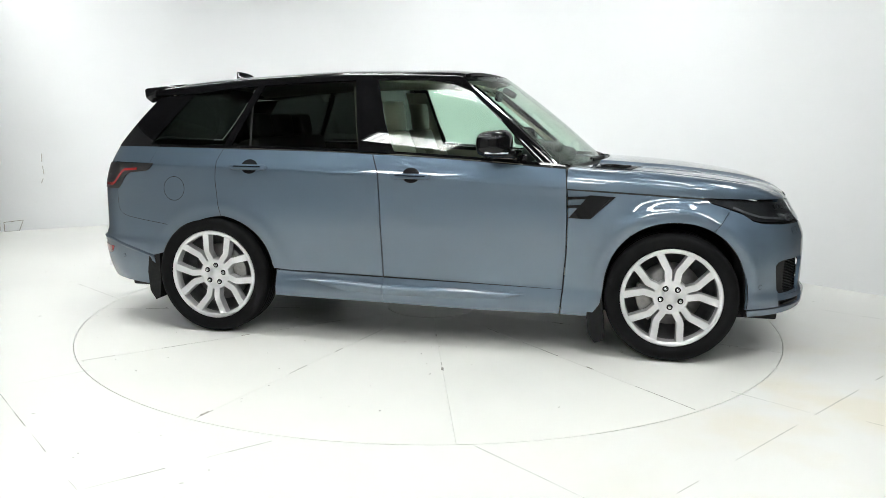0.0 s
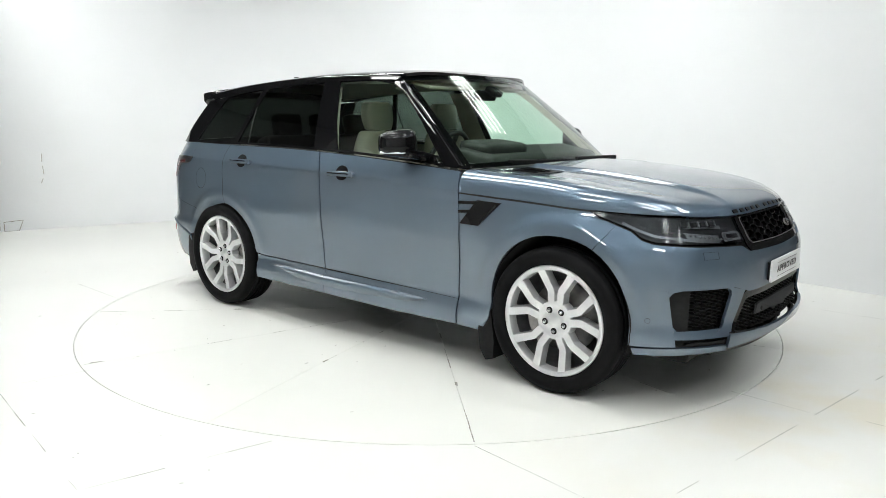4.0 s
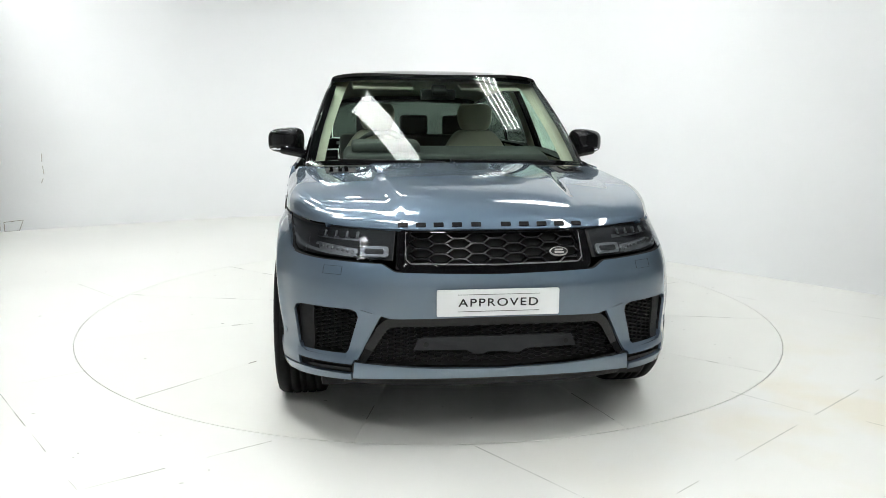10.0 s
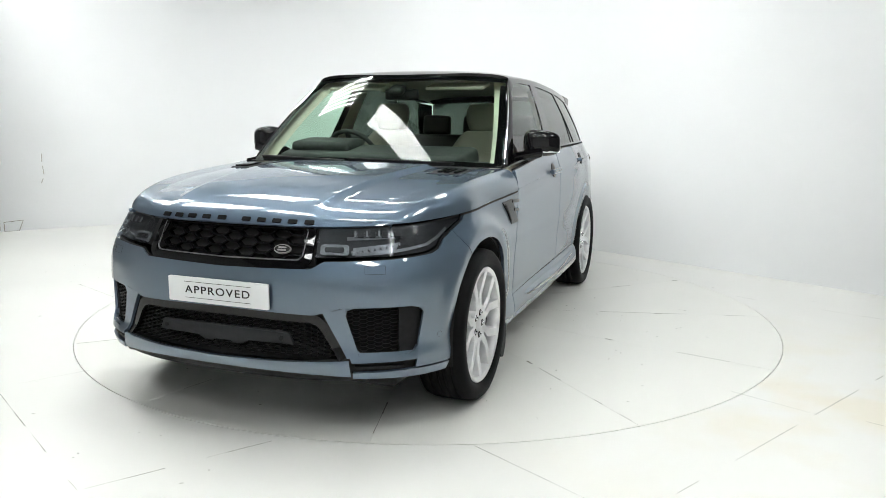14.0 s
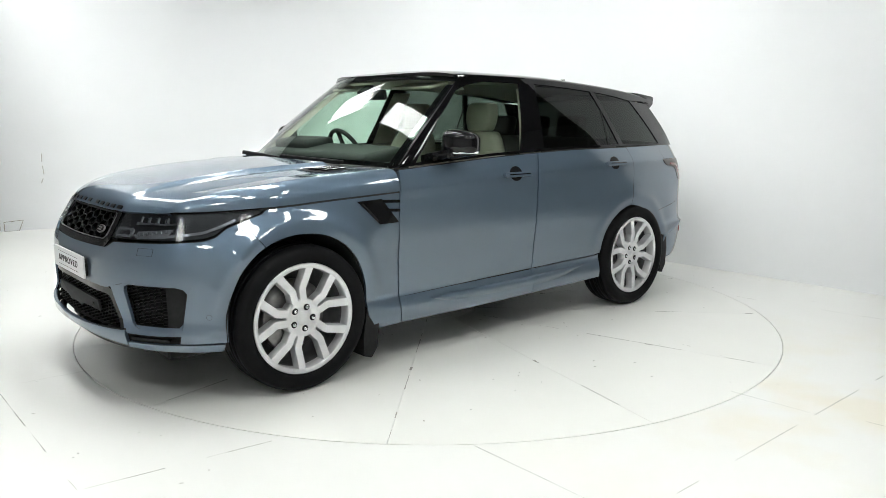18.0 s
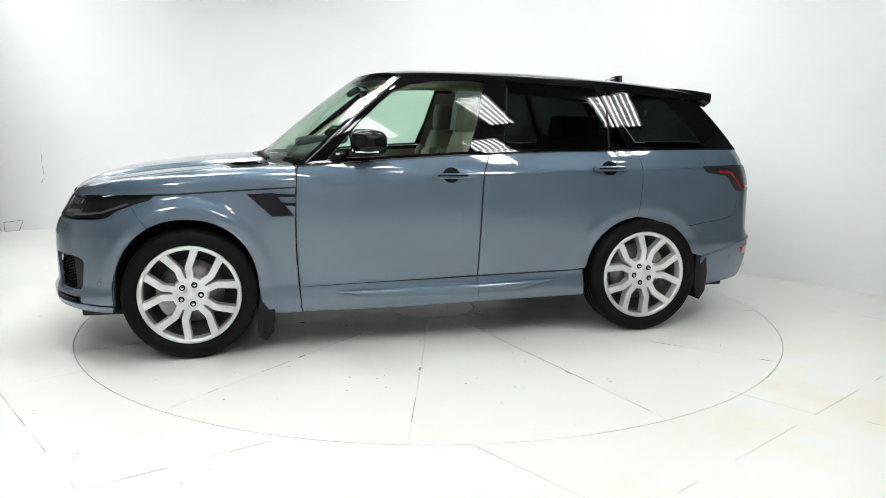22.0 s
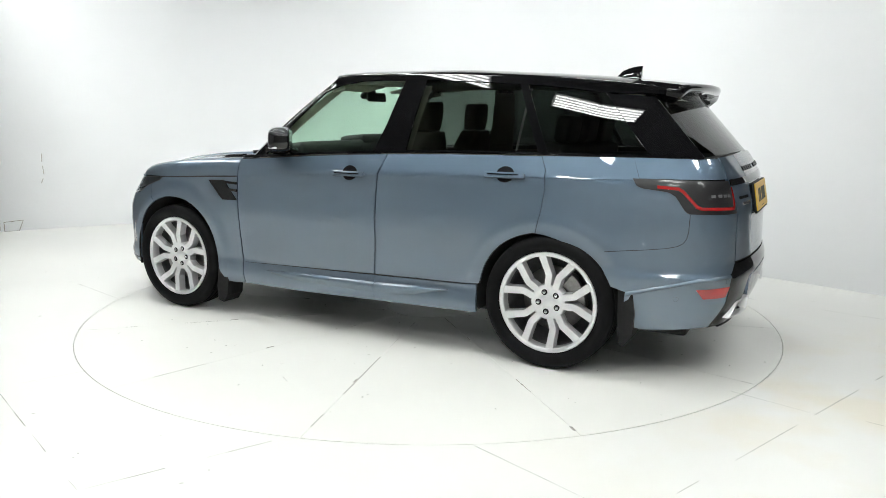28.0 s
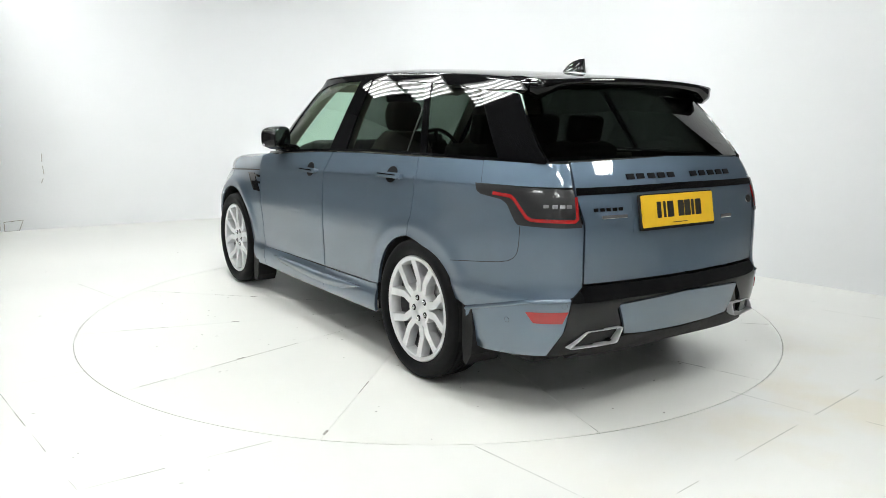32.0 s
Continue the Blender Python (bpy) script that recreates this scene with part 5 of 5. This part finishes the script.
    bmesh.ops.bevel(bm, geom=[e for e in bm.edges if e.calc_face_angle(0) > 0.6], offset=0.004, segments=2, affect="EDGES")
    part("spoiler", bm, BLACK, CAR, "gloss black roof spoiler", smooth=True)
    # aerial fin
    bm = bmesh.new()
    prof = [(-1.552, 0.012, 1.712), (-1.60, 0.026, 1.712), (-1.66, 0.030, 1.71), (-1.705, 0.024, 1.70)]
    lo = [bm.verts.new((x, s * w, z - 0.02)) for s in (1, -1) for x, w, z in (prof if s > 0 else prof[::-1])]
    hi = [bm.verts.new((x, s * w, z)) for s in (1, -1) for x, w, z in [(-1.585, .004, 1.727), (-1.63, .006, 1.745), (-1.68, .006, 1.755), (-1.712, .004, 1.757)][::s]]
    for k in range(8):
        bm.faces.new((lo[k], lo[(k + 1) % 8], hi[(k + 1) % 8], hi[k]))
    bm.faces.new(hi)
    bmesh.ops.recalc_face_normals(bm, faces=bm.faces[:])
    part("aerial_fin", bm, BLACK, CAR, "gloss black shark-fin aerial", smooth=True)
    for y in (0.36, -0.36):
        part("roof_seam", box(0.22, 0.006, 0.006, 0.001, pose(-1.74, y, 1.657, 0, -6, 0)), SHELL, CAR)


front_fittings()
flank_fittings()
rear_fittings()


# ---- the car: cabin ----
def cushion(sx_, sy_, sz_, r=0.05, puff=0.012):
    bm = box(sx_, sy_, sz_, r, seg=4)
    bmesh.ops.subdivide_edges(bm, edges=[e for e in bm.edges if e.calc_length() > 0.12], cuts=2, use_grid_fill=True)
    return bm


def padded(rows, thick):
    """A cushion whose half width runs with its height: rows of (height, half width, lean)."""
    bm = bmesh.new()
    rings = []
    n = 20
    for z, w, x in rows:
        ring = []
        for i in range(n):
            a = 2 * math.pi * i / n
            c, q = math.cos(a), math.sin(a)
            ring.append(bm.verts.new((x + thick * math.copysign(abs(c) ** 0.55, c), w * math.copysign(abs(q) ** 0.45, q), z)))
        rings.append(ring)
    for p, q in zip(rings, rings[1:]):
        for i in range(n):
            bm.faces.new((p[i], p[(i + 1) % n], q[(i + 1) % n], q[i]))
    bm.faces.new(rings[0][::-1]), bm.faces.new(rings[-1])
    bmesh.ops.recalc_face_normals(bm, faces=bm.faces[:])
    return bm


def front_seat(y):
    seat = new("front_seat")
    seat.parent = CAR
    tagged(seat, "cream leather front seat")
    seat.matrix_basis = pose(-0.06, y, 0)
    part("seat_cushion", cushion(0.52, 0.52, 0.18), DIM_CREAM, seat, smooth=True, at=pose(0.0, 0, 0.70, 0, -8, 0))
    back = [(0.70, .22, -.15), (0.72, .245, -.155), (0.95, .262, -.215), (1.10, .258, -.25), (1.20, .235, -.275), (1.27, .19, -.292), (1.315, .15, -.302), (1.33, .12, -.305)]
    part("seat_back", padded(back, 0.075), DIM_CREAM, seat, smooth=True)
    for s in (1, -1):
        part("side_bolster", padded([(0.72, .035, -.10), (0.76, .05, -.10), (1.0, .05, -.165), (1.14, .04, -.205), (1.20, .02, -.225)], 0.075), DIM_CREAM, seat, smooth=True, at=pose(0, s * 0.215, 0))
    part("seat_panel", padded([(0.80, .13, -.125), (0.82, .145, -.125), (1.08, .150, -.19), (1.16, .135, -.21), (1.18, .11, -.215)], 0.055), DIM_CREAM, seat, "perforated leather centre panel", smooth=True)
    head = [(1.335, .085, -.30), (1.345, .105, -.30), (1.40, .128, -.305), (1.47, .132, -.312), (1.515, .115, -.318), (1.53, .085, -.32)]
    part("headrest", padded(head, 0.055), DIM_CREAM, seat, smooth=True)
    for s in (1, -1):
        part("headrest_post", box(0.012, 0.012, 0.08, 0.003), CHROME, seat, at=pose(-0.305, s * 0.06, 1.325, 0, -8, 0))


def cabin():
    for y in (0.37, -0.37):
        front_seat(y)
    bench = new("rear_seat")
    bench.parent = CAR
    tagged(bench, "cream leather rear bench darkened for cabin shade")
    part("seat_cushion", cushion(0.50, 1.30, 0.20), SHADED_LEATHER, bench, smooth=True, at=pose(-1.0, 0, 0.72))
    part("seat_back", cushion(0.16, 1.30, 0.56), SHADED_LEATHER, bench, smooth=True, at=pose(-1.27, 0, 1.00, 0, -16, 0))
    for y in (0.38, 0.0, -0.38):
        part("headrest", cushion(0.10, 0.25, 0.17, 0.04), SHADED_LEATHER, bench, smooth=True, at=pose(-1.36, y, 1.36, 0, -10, 0))
    # facia
    bm = box(0.46, 1.50, 0.20, 0.06, seg=4)
    dash = part("dashboard", bm, DARK_TRIM, CAR, "dark facia with wood trim", smooth=True, at=pose(0.80, 0, 1.045, 0, 6, 0))
    part("dash_lower", box(0.30, 1.46, 0.34, 0.05, pose(-0.06, 0, -0.25)), CREAM, dash, smooth=True)
    part("instrument_hood", box(0.24, 0.42, 0.09, 0.035, pose(-0.17, -0.37, 0.175)), DARK_TRIM, dash, smooth=True)
    part("dash_top", box(0.32, 1.26, 0.13, 0.055, pose(-0.13, 0, 0.105, 0, 4, 0), 4), DARK_TRIM, dash, smooth=True)
    part("wood_strip", box(0.012, 1.36, 0.05, 0.004, pose(-0.225, 0, -0.02)), TAN, dash)
    part("screen", box(0.012, 0.30, 0.13, 0.004, pose(-0.24, 0, 0.03, 0, -14, 0)), BLACK, dash)
    part("console", box(1.0, 0.26, 0.34, 0.04, pose(0.05, 0, 0.68)), DARK_TRIM, CAR, smooth=True)
    part("wood_panel", box(0.5, 0.20, 0.01, 0.003, pose(0.2, 0, 0.856)), TAN, CAR)
    # steering wheel on the right
    bm = bmesh.new()
    rings = []
    for i in range(40):
        a = 2 * math.pi * i / 40
        rings.append([bm.verts.new(((0.182 + 0.016 * math.cos(b)) * math.cos(a), (0.182 + 0.016 * math.cos(b)) * math.sin(a), 0.016 * math.sin(b))) for b in [2 * math.pi * k / 8 for k in range(8)]])
    for i in range(40):
        for k in range(8):
            bm.faces.new((rings[i][k], rings[(i + 1) % 40][k], rings[(i + 1) % 40][(k + 1) % 8], rings[i][(k + 1) % 8]))
    sw = part("steering_wheel", bm, DARK_TRIM, CAR, "dark leather steering wheel", smooth=True, at=pose(0.285, -0.38, 1.165, 0, -64, 0))
    part("wheel_boss", box(0.13, 0.15, 0.05, 0.02), DARK_TRIM, sw, smooth=True)
    for a in (90, 270, 0):
        part("wheel_spoke", box(0.15, 0.035, 0.02, 0.008), DARK_TRIM, sw, at=pose(0, 0, 0, 0, 0, a) @ pose(0.11, 0, 0))
    # mirror, visors, headlining
    part("interior_mirror", box(0.03, 0.24, 0.07, 0.015, pose(0.30, 0, 1.575, 0, 10, 0)), PLASTIC, CAR, smooth=True)
    part("mirror_housing", box(0.10, 0.10, 0.045, 0.02, pose(0.375, 0, 1.600, 0, 30, 0)), PLASTIC, CAR, smooth=True)
    P = roof_grid(30, 14) - np.array((0, 0, 0.045))
    P[..., 1] *= 0.97
    part_mesh("headlining", sheet("headlining", both_halves(P), CREAM), CAR, "pale headlining")
    for y in (0.36, -0.36):
        part("sun_visor", box(0.16, 0.40, 0.02, 0.008, pose(0.20, y, 1.630, 0, 12, 0)), CREAM, CAR)
    # inner trim of the pillars and doors
    for name, G in (("pillar_trim", coons([(0.80, 1.14), (0.68, 1.17)], [(0.14, 1.64), (0.10, 1.605)], None, [(0.69, 1.17), (0.45, 1.40), (0.235, 1.578), (0.10, 1.605)], 6, 16)), ("pillar_trim", coons([(-0.26, 1.15), (-0.48, 1.15)], [(-0.39, 1.62), (-0.56, 1.62)], None, None, 6, 10)), ("rail_trim", coons([(0.10, 1.63), (-0.40, 1.652)], [(0.14, 1.65), (-0.40, 1.675)], None, None, 20, 5))):
        for flip in (False, True):
            part_mesh(name, sheet(name, flank(G, 0.045), CREAM, flip=flip), CAR, "cream inner trim")
    line = resample(np.array(A_OUT), 20) - np.array((0.045, 0.012))
    for flip in (False, True):
        inner, outer = flank(line[None], 0.125)[0] + np.array((-0.02, 0, 0)), flank(line[None], 0.03)[0]
        part_mesh("pillar_trim", sheet("pillar_trim", np.stack([outer, (outer + inner) / 2 + np.array((0.012, 0, 0)), inner]), CREAM, flip=flip), CAR, "cream inner trim")
    D = skin(coons(xs([(0.84, .48), (-1.36, .80)]), xs([(0.78, 1.13), (-1.36, 1.205)]), None, None, 30, 10), 0.075)
    for flip in (False, True):
        part_mesh("door_card", sheet("door_card", D, CREAM, flip=flip), CAR, "cream inner door card")
        q = flank(np.stack([np.stack([np.linspace(0.8, -2.2, 30), BELT(np.linspace(0.8, -2.2, 30)) + 0.004], -1)] * 2), 0.0)
        q[1, :, 1] -= 0.09
        part_mesh("window_ledge", sheet("window_ledge", q, DARK_TRIM, flip=flip), CAR)
    part("carpet", box(3.0, 1.5, 0.03, 0.0, pose(-0.6, 0, 0.47)), DARK_TRIM, CAR)
    part("boot_floor", box(0.95, 1.35, 0.03, 0.0, pose(-1.85, 0, 0.80)), DARK_TRIM, CAR)
    part("bulkhead", box(0.03, 1.6, 0.75, 0.0, pose(1.02, 0, 0.75)), SHELL, CAR)
    part("load_cover", box(0.75, 1.36, 0.012, 0.004, pose(-1.80, 0, 1.185)), DARK_TRIM, CAR)


cabin()


def cowl():
    """Black scuttle below the windscreen, wipers and the bonnet's vents."""
    k = np.linspace(-1, 1, 31)
    front = np.stack([1.105 - 0.25 * np.abs(k) ** 2.2, 0.83 * k, 1.160 - 0.035 * np.abs(k) ** 2], -1)
    back = np.stack([1.00 - 0.22 * np.abs(k) ** 2.2, 0.82 * k, 1.150 - 0.02 * np.abs(k) ** 2], -1)
    part_mesh("cowl", sheet("cowl", np.stack([front, (front + back) / 2 - np.array((0, 0, 0.012)), back]), PLASTIC), CAR, "black plastic scuttle panel")
    for y0, y1, x0, x1 in ((0.62, -0.02, 0.985, 1.035), (-0.05, -0.66, 1.04, 0.965)):
        d = Vector((x1 - x0, y1 - y0, 0.012))
        m = Matrix.Translation(((x0 + x1) / 2, (y0 + y1) / 2, 1.176)) @ d.to_track_quat("X", "Z").to_matrix().to_4x4()
        w = part("wiper", box(d.length, 0.014, 0.014, 0.003), PLASTIC, CAR, "black wiper arm", at=m)
        part("wiper_blade", box(d.length * 0.95, 0.008, 0.02, 0.002), RUBBER, w, at=pose(0, 0.012, -0.008))
    P = bonnet_grid(90, 60)
    for sgn in (1, -1):
        u0, u1 = int(0.05 * 89), int(0.215 * 89)
        rows = [j for j in range(60) if 0.55 < P[j, u0, 1] < 0.735]
        G = P[rows][:, u0:u1 + 1] + np.array((0, 0, 0.003))
        v = part_mesh("bonnet_vent", sheet("bonnet_vent", G, PLASTIC, 0.006, flip=sgn < 0), CAR, "black bonnet vent grille")
        for t in (0.22, 0.5, 0.78):
            c = G[int(t * (len(rows) - 1))]
            a, b = Vector(c[2]), Vector(c[-3])
            a.y, b.y = a.y * sgn, b.y * sgn
            d = b - a
            part("vent_fin", box(d.length, 0.022, 0.010, 0.003), BLACK, v, at=Matrix.Translation((a + b) / 2 + Vector((0, 0, 0.006))) @ d.to_track_quat("X", "Z").to_matrix().to_4x4())


cowl()


# ---- floor joints, scuffs and the wall's edge ----
def strip(x0, y0, x1, y1, width, rnd, gaps=0.35):
    """A broken dark line on the floor, in short uneven pieces."""
    a, b = Vector((x0, y0)), Vector((x1, y1))
    d = (b - a).normalized()
    n = Vector((-d.y, d.x))
    verts, faces, t, L = [], [], 0.0, (b - a).length
    while t < L:
        l = rnd.uniform(0.04, 0.22)
        if rnd.random() > gaps:
            k = len(verts)
            w = width * rnd.uniform(0.3, 1.2)
            e = min(t + l, L)
            o = rnd.uniform(-0.0012, 0.0012)
            for q, s in ((t, -1), (e, -1), (e, 1), (t, 1)):
                p = a + d * q + n * (o + s * w / 2)
                verts.append((p.x, p.y, 0.0012))
            faces.append((k, k + 1, k + 2, k + 3))
        t += l
    return verts, faces


def marks():
    rnd = random.Random(5)
    lines = [(-2.225, -1.856, -1.362, -2.866), (-1.334, -2.857, -0.664, -2.392), (-2.20, -1.69, -1.93, -1.48), (1.60, -1.80, 1.90, -2.12), (0.913, -2.93, 2.75, -1.40), (0.195, -2.473, 0.62, -2.97), (-4.6, 0.45, -2.225, -1.856), (1.95, -2.06, 2.5, -2.6), (-2.46, 0.2, -3.2, 0.9), (2.5, 0.35, 3.3, -0.35)]
    for k, l in enumerate(lines):
        v, f = strip(*l, 0.0042, rnd, 0.25 if k < 2 else 0.4)
        tagged(new("floor_joint", mesh_of("floor_joint", v, f, SEAM, False)), "thin dark broken joint between floor panels", "floor joint", kind="structure")

    def blots(count, r0, r1, size, rnd):
        verts, faces = [], []
        for _ in range(count):
            r, a = math.sqrt(rnd.uniform(r0 * r0, r1 * r1)), rnd.uniform(0, 6.283)
            cx, cy = r * math.cos(a), r * math.sin(a)
            w, h, q = rnd.uniform(0.3, 1) * size, rnd.uniform(0.2, 0.5) * size, rnd.uniform(0, 3.14)
            k = len(verts)
            for i in range(7):
                b = 6.283 * i / 7
                s = rnd.uniform(0.6, 1.1)
                x, y = w * s * math.cos(b), h * s * math.sin(b)
                verts.append((cx + x * math.cos(q) - y * math.sin(q), cy + x * math.sin(q) + y * math.cos(q), 0.0013))
            faces.append(tuple(range(k, k + 7)))
        return verts, faces
    tagged(new("floor_scuffs", mesh_of("floor_scuffs", *blots(90, 2.5, 4.2, 0.014, rnd), SCUFF, False)), "small dark scuffs on the white floor", "scuff", kind="stuff")
    ob = part_mesh("table_scuffs", mesh_of("table_scuffs", *blots(110, 0.5, 2.44, 0.012, rnd), SCUFF, False), TABLE, "small dark scuffs")
    tagged(ob, kind="stuff")
    # chipped paint along the turntable's joints
    verts, faces = [], []
    for k in range(12):
        a = radians(15 + 30 * k)
        v, f = strip(0.36 * math.cos(a), 0.36 * math.sin(a), 2.44 * math.cos(a), 2.44 * math.sin(a), 0.0055, rnd, 0.68)
        faces += [tuple(i + len(verts) for i in q) for q in f]
        verts += v
    for k in range(12):
        a, r = radians(15 + 30 * k) + rnd.uniform(-0.004, 0.004), rnd.choice((1.02, 1.45, 1.7, 2.38))
        c, s = math.cos(a), math.sin(a)
        b = len(verts)
        for q in ((-.03, -.006), (.02, -.009), (.035, .004), (-.02, .008)):
            verts.append((c * (r + q[0]) - s * q[1], s * (r + q[0]) + c * q[1], 0.0016))
        faces.append((b, b + 1, b + 2, b + 3))
    tagged(part_mesh("chipped_edges", mesh_of("chipped_edges", verts, faces, SEAM, False), TABLE, "dark chipped edges along the joints"), kind="stuff")
    # patch and cracks at the foot of the wall's end
    wall = Vector((-5.33, 3.62))
    d = Vector((0.854, 0.520))
    n = Vector((0.52, -0.854))
    patch = [(0.06, 0.0), (0.22, 0.0), (0.27, 0.13), (0.06, 0.115)]
    for (p0, z0), (p1, z1) in zip(patch, patch[1:] + patch[:1]):
        a, b = wall + d * p0 + n * 0.002, wall + d * p1 + n * 0.002
        u = Vector((b.x - a.x, b.y - a.y, z1 - z0))
        m = Matrix.Translation(((a.x + b.x) / 2, (a.y + b.y) / 2, (z0 + z1) / 2)) @ u.to_track_quat("X", "Z").to_matrix().to_4x4()
        tagged(part("patch_edge", box(u.length, 0.004, 0.008), SEAM, None, at=m), "dark edge of a wall patch", "wall patch", kind="structure")
    m = Matrix.Translation((wall.x + d.x * 0.018 + n.x * 0.004, wall.y + d.y * 0.018 + n.y * 0.004, 0.38)) @ pose(0, 0, 0, 0, 2.0, math.degrees(math.atan2(d.y, d.x)))
    tagged(part("wall_edge", box(0.022, 0.008, 0.74, 0.002), SCUFF, None, at=m), "dark worn edge strip at the wall's end", "wall edge", kind="structure")
    for p0, z0, p1, z1 in ((0.535, 0.95, 0.53, 0.85), (0.535, 0.80, 0.54, 0.69), (0.53, 0.64, 0.505, 0.58)):
        a, b = wall + d * p0 + n * 0.002, wall + d * p1 + n * 0.002
        u = Vector((b.x - a.x, b.y - a.y, z1 - z0))
        m = Matrix.Translation(((a.x + b.x) / 2, (a.y + b.y) / 2, (z0 + z1) / 2)) @ u.to_track_quat("X", "Z").to_matrix().to_4x4()
        tagged(part("wall_crack", box(u.length, 0.003, 0.008), SCUFF, None, at=m), "thin dark crack in the wall paint", "wall crack", kind="structure")


marks()


# ---- what moves ----
TURN = [-12.34, -26.3, -40.4, -54.57, -68.79, -83.01, -97.21, -111.36, -125.46, -139.49, -153.45, -167.34, -181.18, -194.98, -208.79, -222.63, -236.56]


def motions():
    stand = Matrix.Translation((0.196, -0.0226, 0.0))
    spin = [(2.0 * i, Matrix.Rotation(radians(a), 4, "Z")) for i, a in enumerate(TURN)]
    walk(TABLE, spin)
    walk(CAR, [(t, m @ stand) for t, m in spin])


motions()
